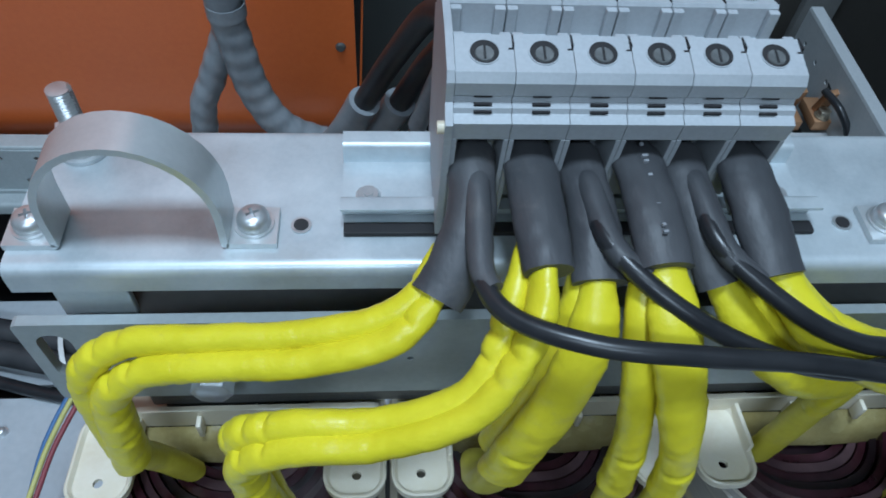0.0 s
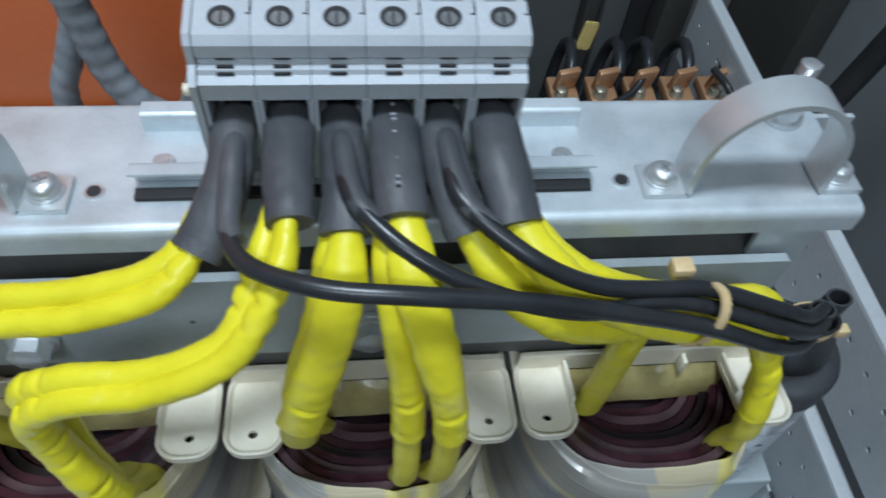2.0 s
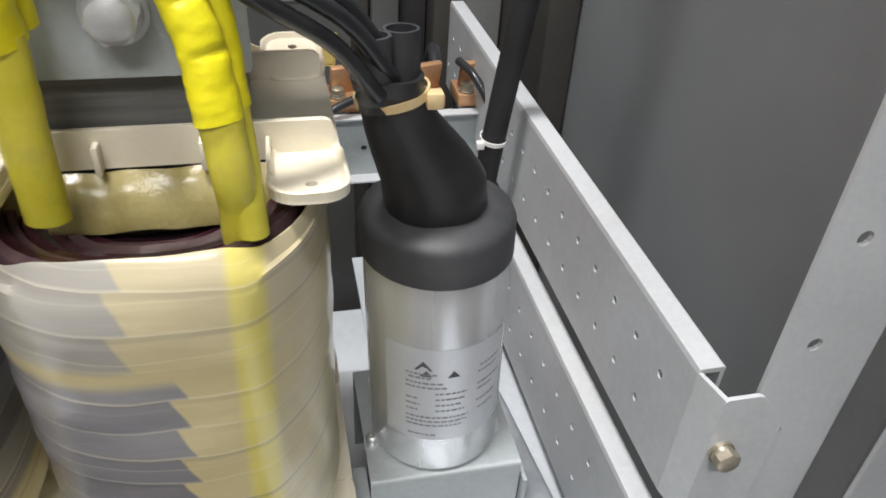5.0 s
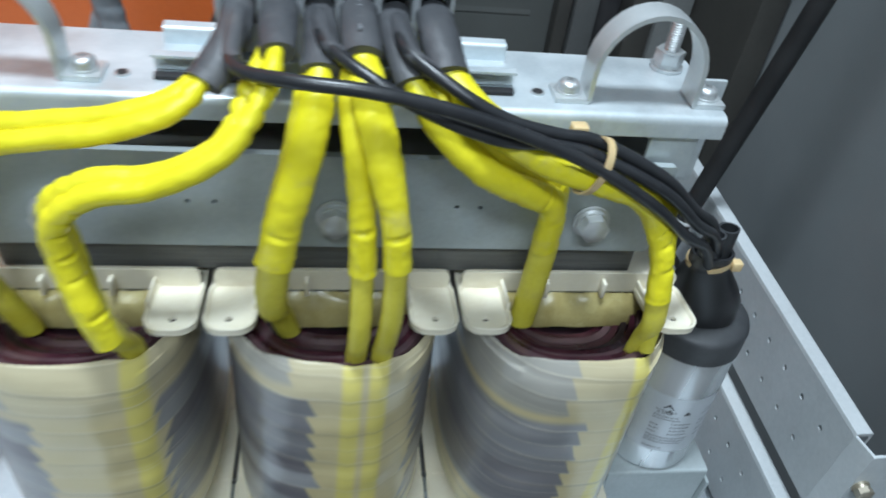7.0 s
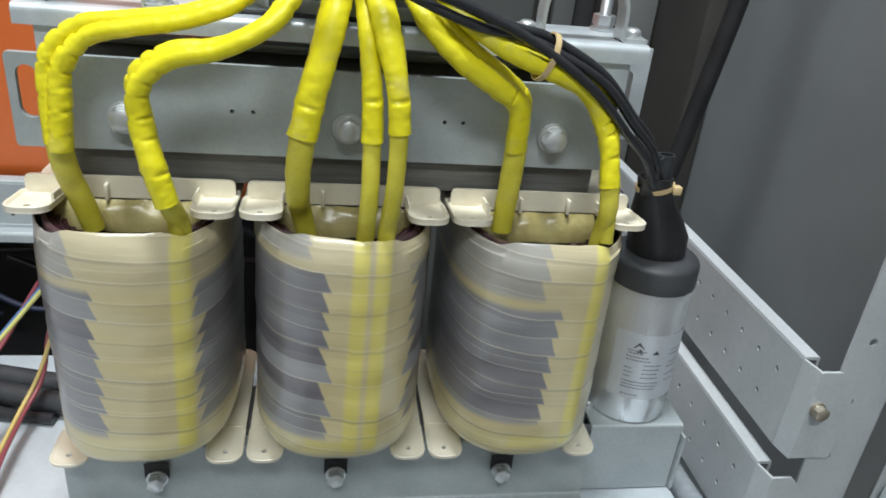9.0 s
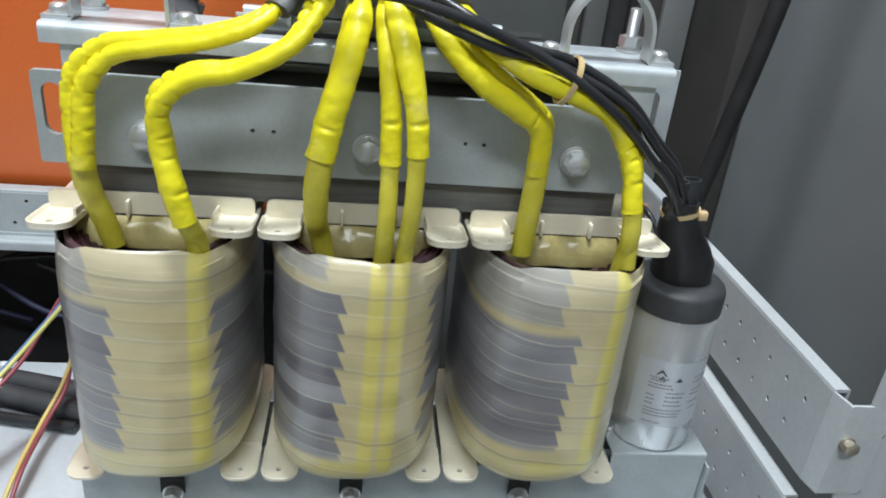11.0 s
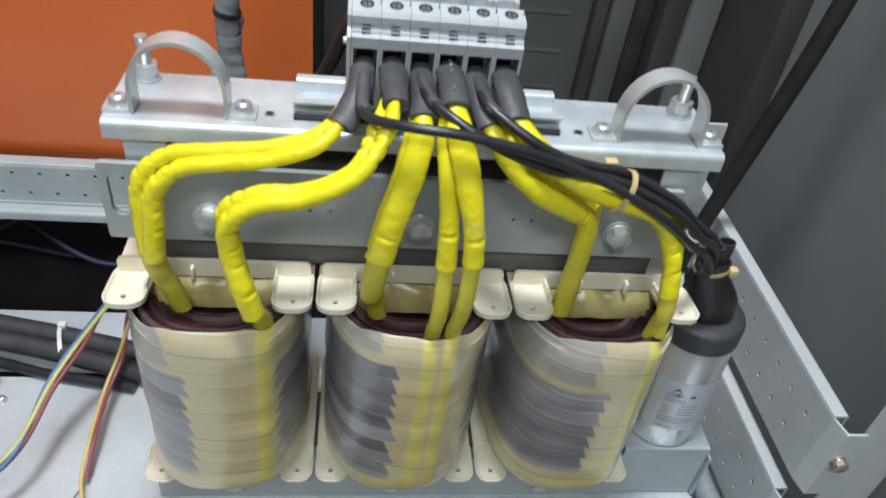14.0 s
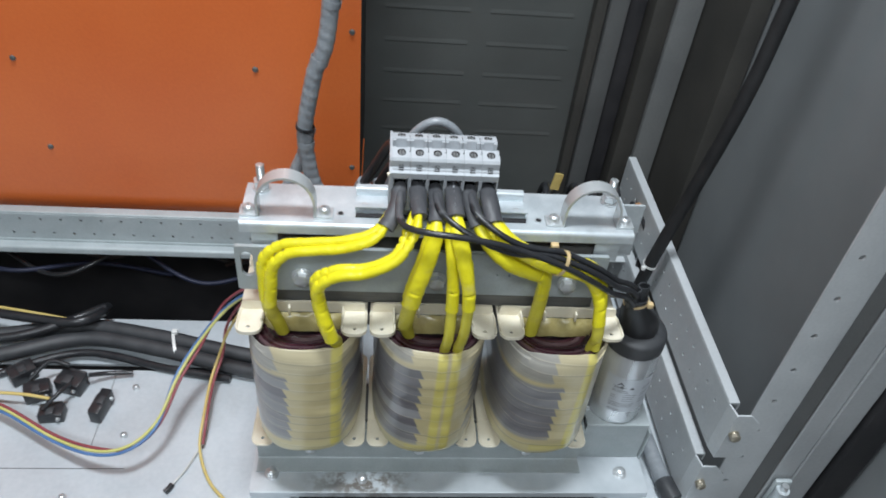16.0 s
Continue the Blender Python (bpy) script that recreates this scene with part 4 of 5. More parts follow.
part("seam_mark", box(bmesh.new(), HW - 0.0014, HW + 0.0001, 0.0030, 0.0034, 0.4645, 0.46575), BLACK_GAP, term, smooth=False)
for y, z, tilt in ((0.0021, 0.4654, -12), (0.0289, 0.4654, 12)):
    bm = bmesh.new()
    m = Matrix.Translation((0, y, z)) @ pose(0, 0, 0, -tilt)
    n = 24
    rings = [[m @ Vector((r * math.cos(2 * math.pi * i / n), r * math.sin(2 * math.pi * i / n), h)) for i in range(n)] for r, h in ((0.0041, -0.001), (0.0041, 0.0002), (0.0038, 0.0002), (0.0037, -0.0006))]
    loft(bm, rings, False, False)
    part("screw_collar", bm, TERMINAL, term)
    bm = bmesh.new()
    cyl(bm, 0.0038, 0.0038, 0.0006, m @ Matrix.Translation((0, 0, -0.0002)), 20)
    w = part("screw_well", bm, BLACK_GAP, term, "dark screw opening")
    bm = bmesh.new()
    cyl(bm, 0.0027, 0.0024, 0.0006, m @ Matrix.Translation((0, -0.0006, 0.0001)), 16)
    part("screw_head", bm, SCREW_STEEL, w, "steel clamping screw deep in the opening")
    part("screw_slot", turned(box(bmesh.new(), -0.0003, 0.0003, -0.0026, 0.0018, 0.0002, 0.0006), m), BLACK_GAP, w, smooth=False)
for y, z in ((-0.0055, 0.4545), (-0.0045, 0.4567), (-0.0068, 0.4531)):
    bm = box(bmesh.new(), -0.0024, 0.0024, y - 0.0007, y + 0.0002, z - 0.0001, z + 0.0005)
    part("marker_slot", bm, BLACK_GAP, term, smooth=False)
bm = bmesh.new()
box(bm, -0.0046, 0.0046, 0.0046, 0.0052, 0.420, 0.4445)
part("wire_mouth", bm, BLACK_GAP, term, "dark cable opening", smooth=False)
for k in range(1, 6):
    copy_thing(term, Matrix.Translation(((k - 2.5) * PITCH, 0, 0)))
end = thing("end_plate", "grey plastic end plate closing the terminal row", "end plate")
bm = bmesh.new()
plate = [(0.0155, 0.402), (-0.0075, 0.402), (-0.0105, 0.446), (-0.0112, 0.452), (-0.006, 0.4555), (-0.0062, 0.462), (-0.0045, 0.4648), (0.009, 0.4672)]
extrude_profile(bm, plate + [(0.031 - y, z) for y, z in plate[::-1]], "x", -3 * PITCH - 0.0022, -3 * PITCH - 0.0001)
part("plate", bm, TERMINAL, end, smooth=False)
bm = bmesh.new()
cyl(bm, 0.0018, 0.0018, 0.0022, pose(-3 * PITCH - 0.003, -0.0085, 0.449, 0, 90, 0), 14)
part("peg", bm, CREAM, end)

# ---------------- leads ----------------
def lead(name, label, sleeve, runs, gather=0.0, group="reactor leads", slim=1.0):
    ob = thing(name, label, "cable", group)
    for pts, rad in sleeve:
        end = Vector(pts[0]) - (Vector(pts[1]) - Vector(pts[0])).normalized() * 0.004
        part("shrink_sleeve", sweep(bmesh.new(), [tuple(end)] + list(pts), [(rad[0][0] * 0.62, rad[0][1] * 0.6)] + list(rad), 12, 26, (1, 0, 0), 0.05, pts[0][0] * 300), SHRINK, ob, "dark grey heat-shrink sleeve")
    front, rear = runs[0][0][0], runs[0][1][0]
    for k, (pts, rad, wide, pinch) in enumerate(runs[0]):
        if gather and k == 0:
            pts = [tuple(Vector(a).lerp(Vector(c), gather if 0 < i < len(front) - 2 else 0)) for i, (a, c) in enumerate(zip(front, rear))]
        rad = [rad[0]] + [(a * f, c * f) for f, (a, c) in zip([slim] * 3 + [(slim + 1) / 2] + [2.0 - slim] * 9, rad[1:-1])] + [(rad[-1][0] * 1.04, rad[-1][1] * 1.04)]
        part("yellow_sleeve", sweep(bmesh.new(), pts, rad, 26, 20, wide, 0.07, pts[0][0] * 50, pinch), YELLOW, ob, "bright yellow insulating sleeve")
    for pts, rad, wide in runs[1]:
        rad = [(a * 0.93, c * 0.93) for a, c in rad]
        part("lead_end", sweep(bmesh.new(), pts, rad, 9, 18, wide, 0.05, pts[0][0] * 90), YELLOW_DULL, ob, "dusty yellow inner insulation")
    return ob


def tx(k):
    return (k - 2.5) * PITCH


def shift(pts, d):
    return [(x + d[0], y + d[1], z + d[2]) for x, y, z in pts]


FLAT = (0.0076, 0.0048)
# lead 1: two sleeves to the rear of the first coil
x = tx(0)
lead("reactor_lead", "pair of yellow-sleeved leads bending round to the first coil's rear",
     [([(x, -0.0015, 0.432), (x - 0.001, -0.008, 0.432), (x - 0.002, -0.022, 0.428), (x - 0.007, -0.034, 0.421), (x - 0.012, -0.041, 0.416)], [(0.0062, 0.0052), (0.0068, 0.0054), (0.0070, 0.0052), (0.0076, 0.0052), (0.0078, 0.0050)])],
     ([([(x - 0.007, -0.031, 0.4215), (-0.060, -0.049, 0.4085), (-0.085, -0.0515, 0.3985), (-0.112, -0.0495, 0.3925), (-0.1335, -0.0475, 0.386), (-0.1475, -0.0465, 0.370), (-0.1520, -0.047, 0.348), (-0.1540, -0.0475, 0.326)],
        [(0.0044, 0.0042)] + [(0.0052, 0.0052)] * 5 + [(0.0056, 0.0056), (0.0070, 0.0060)], (0, 1, 0), ((0.55, 0.7), (0.85, 0.6), (4.15, 0.7), (4.55, 1.2), (5.1, 1.0), (5.45, 0.5), (6.0, 0.8), (6.6, 0.4))),
       ([(x - 0.009, -0.029, 0.4215), (-0.060, -0.041, 0.411), (-0.085, -0.043, 0.402), (-0.115, -0.041, 0.3965), (-0.1405, -0.039, 0.391), (-0.1565, -0.039, 0.375), (-0.1590, -0.041, 0.352), (-0.1585, -0.044, 0.328)],
        [(0.0042, 0.0042)] + [(0.0050, 0.0050)] * 5 + [(0.0052, 0.0048), (0.0056, 0.005)], (0, 1, 0), ((0.6, 0.8), (4.0, 0.7), (4.4, 1.2), (4.8, 0.8), (5.2, 1.1), (5.9, 0.7)))],
      [([(-0.1560, -0.0450, 0.330), (-0.1556, -0.042, 0.315), (-0.1540, -0.0385, 0.303), (-0.1510, -0.0365, 0.2925), (-0.1470, -0.0330, 0.272)], [(0.0074, 0.0056), (0.0076, 0.0056), (0.0076, 0.0056), (0.0074, 0.0055), (0.007, 0.005)], (1, 0, 0))]), 0.15, slim=0.86)
# lead 2: to the front of the first coil
x = tx(1)
lead("reactor_lead", "pair of yellow-sleeved leads dropping to the first coil's front",
     [([(x, -0.0015, 0.433), (x, -0.010, 0.434), (x, -0.026, 0.434), (x + 0.001, -0.043, 0.431)], [(0.0066, 0.0058), FLAT, FLAT, (0.0068, 0.005)])],
     ([([(x, -0.040, 0.431), (x - 0.001, -0.058, 0.424), (-0.040, -0.071, 0.404), (-0.066, -0.0735, 0.389), (-0.090, -0.0715, 0.382), (-0.1060, -0.069, 0.367), (-0.1065, -0.070, 0.346), (-0.1015, -0.071, 0.325), (-0.0965, -0.0715, 0.306)],
        [(0.0048, 0.0034), (0.0060, 0.0050)] + [(0.0052, 0.0052)] * 4 + [(0.0058, 0.0058), (0.0062, 0.0062), (0.0064, 0.0062)], (0, 1, 0), ((1.3, 0.9), (1.6, 0.6), (4.35, 0.8), (4.75, 1.2), (5.2, 0.9), (5.75, 1), (6.3, 0.5), (7.1, 0.6))),
       ([(x - 0.003, -0.031, 0.430), (x - 0.009, -0.050, 0.420), (-0.042, -0.0635, 0.404), (-0.066, -0.0655, 0.391), (-0.091, -0.0635, 0.386), (-0.109, -0.060, 0.371), (-0.109, -0.056, 0.349), (-0.1035, -0.063, 0.328), (-0.0985, -0.067, 0.308)],
        [(0.0028, 0.0028)] + [(0.0050, 0.0050)] * 7 + [(0.0052, 0.005)], (0, 1, 0), ((1.2, 1), (1.5, 0.8), (4.3, 1), (4.6, 1), (5.0, 1.1), (5.4, 1)))],
      [([(-0.0972, -0.0712, 0.309), (-0.0950, -0.0660, 0.300), (-0.0936, -0.0575, 0.289), (-0.0928, -0.0510, 0.268)], [(0.0066, 0.0056), (0.0066, 0.0054), (0.0064, 0.0046), (0.006, 0.003)], (1, 0, 0)),
       ([(-0.0985, -0.0668, 0.311), (-0.0965, -0.0600, 0.297), (-0.0945, -0.0540, 0.272)], [(0.005, 0.005)] * 3, (1, 0, 0))]), 0.25, slim=0.88)
# lead 3: to the rear of the middle coil
x = tx(2)
lead("reactor_lead", "pair of yellow-sleeved leads dropping to the middle coil's rear",
     [([(x, -0.0015, 0.431), (x, -0.010, 0.431), (x + 0.001, -0.026, 0.429), (x + 0.001, -0.042, 0.424)], [(0.0062, 0.0052), (0.0068, 0.0052), (0.0072, 0.0050), (0.0078, 0.0046)])],
     ([([(x + 0.001, -0.038, 0.426), (x - 0.001, -0.052, 0.413), (-0.0150, -0.060, 0.388), (-0.0215, -0.0625, 0.366), (-0.0260, -0.063, 0.344)], [(0.0045, 0.0034), (0.0072, 0.0052), (0.0076, 0.0052), (0.0078, 0.0054), (0.0080, 0.0057)], (1, 0, 0), ((3.2, 0.6),)),
       ([(x - 0.001, -0.028, 0.427), (x - 0.004, -0.044, 0.414), (-0.0180, -0.051, 0.386), (-0.0245, -0.053, 0.362), (-0.0275, -0.053, 0.344)], [(0.0026, 0.0026)] + [(0.0055, 0.005)] * 4, (1, 0, 0), ())],
      [([(-0.0255, -0.0625, 0.348), (-0.0280, -0.0590, 0.324), (-0.0285, -0.050, 0.303), (-0.0275, -0.0400, 0.2925), (-0.0230, -0.0330, 0.270)], [(0.0078, 0.0054), (0.0076, 0.0056), (0.0074, 0.0056), (0.0072, 0.0054), (0.0066, 0.0045)], (1, 0, 0))]))
# lead 4: two to the front of the middle coil
x = tx(3)
lead("reactor_lead", "pair of yellow-sleeved leads dropping to the middle coil's front",
     [([(x, -0.0015, 0.433), (x, -0.010, 0.435), (x, -0.026, 0.436), (x + 0.001, -0.043, 0.432)], [(0.0066, 0.0050), (0.0074, 0.005), (0.0076, 0.0046), (0.0076, 0.0046)])],
     ([([(x + 0.001, -0.039, 0.432), (x + 0.004, -0.055, 0.421), (0.0180, -0.066, 0.398), (0.0235, -0.0715, 0.374), (0.0255, -0.0735, 0.352)], [(0.0052, 0.0032), (0.0074, 0.0046), (0.0072, 0.005), (0.0060, 0.0054), (0.0058, 0.0056)], (1, 0, 0), ((3.2, 0.8),)),
       ([(x - 0.002, -0.030, 0.432), (x - 0.003, -0.049, 0.418), (0.0080, -0.060, 0.394), (0.0105, -0.066, 0.370), (0.0115, -0.0685, 0.345)], [(0.0026, 0.0026), (0.0050, 0.0046), (0.0054, 0.005), (0.0056, 0.0054), (0.0058, 0.0056)], (1, 0, 0), ((3.1, 0.8),))],
      [([(0.0254, -0.0732, 0.355), (0.0250, -0.0740, 0.325), (0.0240, -0.0700, 0.305), (0.0232, -0.0635, 0.289), (0.0228, -0.0600, 0.268)], [(0.0054, 0.005)] * 3 + [(0.0056, 0.004), (0.005, 0.003)], (1, 0, 0)),
       ([(0.0114, -0.0682, 0.348), (0.0115, -0.0715, 0.318), (0.0110, -0.0695, 0.302), (0.0107, -0.0635, 0.288), (0.0103, -0.0600, 0.268)], [(0.0054, 0.005)] * 3 + [(0.0056, 0.004), (0.005, 0.003)], (1, 0, 0))]))
# lead 5: to the rear of the third coil
x = tx(4)
lead("reactor_lead", "pair of yellow-sleeved leads sweeping to the third coil's rear",
     [([(x, -0.0015, 0.431), (x - 0.001, -0.010, 0.431), (x + 0.001, -0.026, 0.428), (x + 0.006, -0.040, 0.420)], [(0.0062, 0.0052), (0.0068, 0.0052), (0.0072, 0.0050), (0.0078, 0.0046)])],
     ([([(x + 0.004, -0.036, 0.422), (0.041, -0.049, 0.405), (0.061, -0.052, 0.387), (0.082, -0.047, 0.374), (0.0975, -0.040, 0.361), (0.1005, -0.036, 0.334)], [(0.0044, 0.0034), (0.0064, 0.0052), (0.0066, 0.0056), (0.0070, 0.0056), (0.0074, 0.0056), (0.0077, 0.0057)], (1, 0, 0), ((3.5, 0.7), (4.3, 0.4))),
       ([(x + 0.003, -0.027, 0.4265), (0.047, -0.043, 0.408), (0.068, -0.044, 0.391), (0.089, -0.038, 0.376), (0.1025, -0.030, 0.362), (0.1035, -0.027, 0.336)], [(0.0026, 0.0026)] + [(0.005, 0.005)] * 5, (1, 0, 0), ((3.6, 1),))],
      [([(0.1004, -0.0362, 0.337), (0.1000, -0.036, 0.318), (0.0992, -0.0358, 0.300), (0.0985, -0.0348, 0.279)], [(0.0074, 0.0054)] * 4, (1, 0, 0))]))
# lead 6: to the front of the third coil
x = tx(5)
lead("reactor_lead", "pair of yellow-sleeved leads sweeping to the third coil's front edge",
     [([(x, -0.0015, 0.433), (x, -0.010, 0.434), (x + 0.001, -0.024, 0.432), (x + 0.004, -0.041, 0.425)], [(0.0066, 0.0052), (0.0078, 0.0052), (0.0080, 0.0050), (0.0078, 0.0048)])],
     ([([(x + 0.003, -0.037, 0.426), (0.056, -0.051, 0.413), (0.080, -0.057, 0.398), (0.108, -0.057, 0.387), (0.131, -0.053, 0.377), (0.1445, -0.051, 0.360), (0.1515, -0.055, 0.342), (0.1545, -0.0595, 0.321)],
        [(0.0048, 0.0034), (0.0064, 0.005), (0.0058, 0.0052), (0.0058, 0.0054), (0.0060, 0.0054), (0.0062, 0.0054), (0.0064, 0.0055), (0.0066, 0.0057)], (1, 0, 0), ((5.2, 1), (5.55, 0.8), (6.2, 0.6))),
       ([(x + 0.003, -0.029, 0.428), (0.059, -0.044, 0.411), (0.084, -0.048, 0.398), (0.112, -0.047, 0.390), (0.137, -0.043, 0.381), (0.1515, -0.043, 0.362), (0.1560, -0.047, 0.342), (0.1575, -0.051, 0.321)],
        [(0.0026, 0.0026), (0.0045, 0.0045)] + [(0.0048, 0.0048)] * 6, (1, 0, 0), ((5.2, 1),))],
      [([(0.1545, -0.0592, 0.324), (0.1558, -0.0615, 0.306), (0.1560, -0.0570, 0.291), (0.1556, -0.0540, 0.268)], [(0.0064, 0.0054), (0.0062, 0.0052), (0.0060, 0.004), (0.006, 0.003)], (1, 0, 0)),
       ([(0.1575, -0.0508, 0.324), (0.1590, -0.0560, 0.304), (0.1595, -0.059, 0.284)], [(0.0048, 0.0048)] * 3, (1, 0, 0))]))

# ---------------- capacitor ----------------
KX, KY = 0.2350, 0.0115
cap = thing("capacitor", "cylindrical aluminium power capacitor with black plastic cap and rubber boot", "capacitor")


def lathe(bm, prof, cx, cy, n=48):
    return loft(bm, [[(cx + r * math.cos(2 * math.pi * i / n), cy + r * math.sin(2 * math.pi * i / n), z) for i in range(n)] for r, z in prof])


part("can", lathe(bmesh.new(), [(0.029, 0.0976), (0.0315, 0.0985), (0.0325, 0.101), (0.0325, 0.224), (0.0318, 0.226)], KX, KY), ALU, cap)
part("top_cap", lathe(bmesh.new(), [(0.0328, 0.2228), (0.0334, 0.2234), (0.0334, 0.2390), (0.0324, 0.2415), (0.0305, 0.2430), (0.0225, 0.2465), (0.016, 0.2470)], KX, KY), BLACK_PLASTIC, cap, "grey-black plastic cap")
bm = bmesh.new()
rings = []
for z, a, b, dx, dy in ((0.243, 0.0195, 0.0195, -0.002, -0.002), (0.250, 0.0212, 0.0208, -0.002, -0.002), (0.262, 0.0212, 0.0195, -0.005, -0.005), (0.275, 0.0190, 0.0165, -0.0115, -0.009), (0.287, 0.0156, 0.0130, -0.0190, -0.0145), (0.297, 0.0130, 0.0100, -0.0248, -0.0190),
                        (0.304, 0.0118, 0.0085, -0.0275, -0.0215), (0.3075, 0.0121, 0.0085, -0.0288, -0.0232), (0.3115, 0.0124, 0.0085, -0.0294, -0.0242)):
    rings.append([(KX + dx + x * (1 + 0.06 * noise.noise(Vector((x * 90, y * 90, z * 60)))), KY + dy + y, z) for x, y in super_ring(a, b, 2.3, 40)])
top = rings[-1]
mx, my = sum(p[0] for p in top) / 40, sum(p[1] for p in top) / 40
rings.append([(mx + (x - mx) * 0.86, my + (y - my) * 0.80, z) for x, y, z in top])
rings.append([(mx + (x - mx) * 0.78, my + (y - my) * 0.72, z - 0.012) for x, y, z in top])
loft(bm, rings)
boot = part("rubber_boot", bm, BLACK_RUBBER, cap, "black rubber boot gathered round the cables")
n = 16
for dx, dy in ((-0.004, -0.002), (0.0062, 0.0035)):
    bm = bmesh.new()
    loop = [(mx + dx + 0.0062 * math.cos(2 * math.pi * i / n), my + dy + 0.0050 * math.sin(2 * math.pi * i / n)) for i in range(n)]
    inn = [(mx + dx + 0.0051 * math.cos(2 * math.pi * i / n), my + dy + 0.0039 * math.sin(2 * math.pi * i / n)) for i in range(n)]
    loft(bm, [[(x, y, 0.303) for x, y in loop], [(x - 0.0015, y - 0.0015, 0.3265) for x, y in loop], [(x - 0.0015, y - 0.0015, 0.3265) for x, y in inn], [(x, y, 0.303) for x, y in inn]], False, False)
    part("tube_end", bm, BLACK_PLASTIC, boot, "open rubber tube end")
# wrapped rating label with marks
def on_can(a, z, r=0.0327):
    return (KX + r * math.sin(a), KY - r * math.cos(a), z)


def can_patch(bm, a0, a1, z0, z1, r, n=10):
    rows = [[bm.verts.new(on_can(a0 + (a1 - a0) * i / n, z, r)) for i in range(n + 1)] for z in (z0, z1)]
    for i in range(n):
        bm.faces.new((rows[0][i], rows[0][i + 1], rows[1][i + 1], rows[1][i]))


bm = bmesh.new()
can_patch(bm, -0.95, 0.98, 0.124, 0.187, 0.03265, 24)
lab = part("rating_label", bm, LABEL, cap, "silver rating label with small unreadable print")
bm = bmesh.new()
vs = [bm.verts.new(on_can(a, z, 0.0328)) for a, z in ((-0.50, 0.1735), (-0.24, 0.1735), (-0.37, 0.1795))]
bm.faces.new(vs)
part("triangle_mark", bm, INK, lab, "dark triangle mark", smooth=False)
random.seed(4)
for a0, a1, z in [(-0.62, -0.18, 0.171), (-0.58, -0.25, 0.1685), (-0.62, -0.10, 0.165), (-0.62, -0.05, 0.162), (-0.20, 0.25, 0.158), (-0.62, -0.45, 0.154), (-0.20, 0.22, 0.154), (-0.62, -0.42, 0.150), (-0.20, 0.18, 0.150),
                  (-0.62, -0.45, 0.146), (-0.20, 0.22, 0.146), (-0.62, 0.28, 0.141), (-0.62, 0.26, 0.138), (-0.62, 0.20, 0.135), (-0.60, -0.18, 0.128), (0.45, 0.85, 0.172), (0.42, 0.8, 0.168), (0.42, 0.86, 0.160), (0.42, 0.7, 0.156), (0.42, 0.8, 0.148), (0.44, 0.76, 0.142)]:
    bm = bmesh.new()
    a = a0
    while a < a1:
        w = random.uniform(0.03, 0.09)
        can_patch(bm, a, min(a + w, a1), z - 0.0006, z + 0.0006, 0.0328, 2)
        a += w + 0.018
    part("print_line", bm, INK_SOFT, lab, smooth=False)
for a, z in ((-0.33, 0.1705), (0.05, 0.170)):
    bm = bmesh.new()
    bm.faces.new([bm.verts.new(on_can(a + da, z + dz - 0.001, 0.03285)) for da, dz in ((-0.09, 0), (0.09, 0), (0.0, 0.0042))])
    part("small_mark", bm, INK, lab, smooth=False)
for x, y in ((0.2045, 0.003), (0.2680, 0.003), (0.272, 0.045), (0.212, 0.045)):
    part("bracket_screw", turned(pan_screw_bm(0.0034), pose(x - 0.003, y, 0.1066)), CHROME, cap, "small pan screw")

# the can stands with a slight lean under the pull of its boot
for ob in cap.children_recursive:
    if not ob.name.startswith("bracket_screw"):
        for v in ob.data.vertices:
            if v.co.z < 0.2225:
                v.co.z = 0.1067 + (v.co.z - 0.0976) * (0.2225 - 0.1067) / (0.2225 - 0.0976)
            v.co.x -= 0.0025 * min(1.0, max(0.0, (0.300 - v.co.z) / 0.05)) + 0.030 * (v.co.z - 0.195) * min(1.0, max(0.0, (0.300 - v.co.z) / 0.05))

# ---------------- black capacitor cables ----------------
IN = (mx, my)
tail = [(0.138, -0.0550, 0.3755), (0.166, -0.0430, 0.3490), (0.1885, -0.0275, 0.3290), (0.2040, -0.0150, 0.306)]
runs = [
    [(tx(0), -0.018, 0.4330), (tx(0) - 0.001, -0.039, 0.4285), (tx(0) + 0.005, -0.0545, 0.4290), (-0.014, -0.0650, 0.4315), (0.012, -0.0680, 0.4305), (0.045, -0.0665, 0.4225), (0.078, -0.065, 0.4105), (0.106, -0.0625, 0.3965)] + shift(tail, (-0.002, -0.004, 0.001)),
    [(tx(2), -0.018, 0.4330), (tx(2) + 0.003, -0.036, 0.4325), (0.012, -0.053, 0.4275), (0.036, -0.061, 0.4180), (0.062, -0.062, 0.4090), (0.086, -0.057, 0.4045), (0.106, -0.0555, 0.3985)] + shift(tail, (0.003, 0.0, 0.0055)),
    [(tx(4), -0.018, 0.4330), (tx(4) + 0.003, -0.036, 0.4310), (0.046, -0.052, 0.4230), (0.066, -0.056, 0.4140), (0.088, -0.054, 0.4075), (0.106, -0.0520, 0.4035)] + shift(tail, (0.002, 0.004, 0.0105)),
]
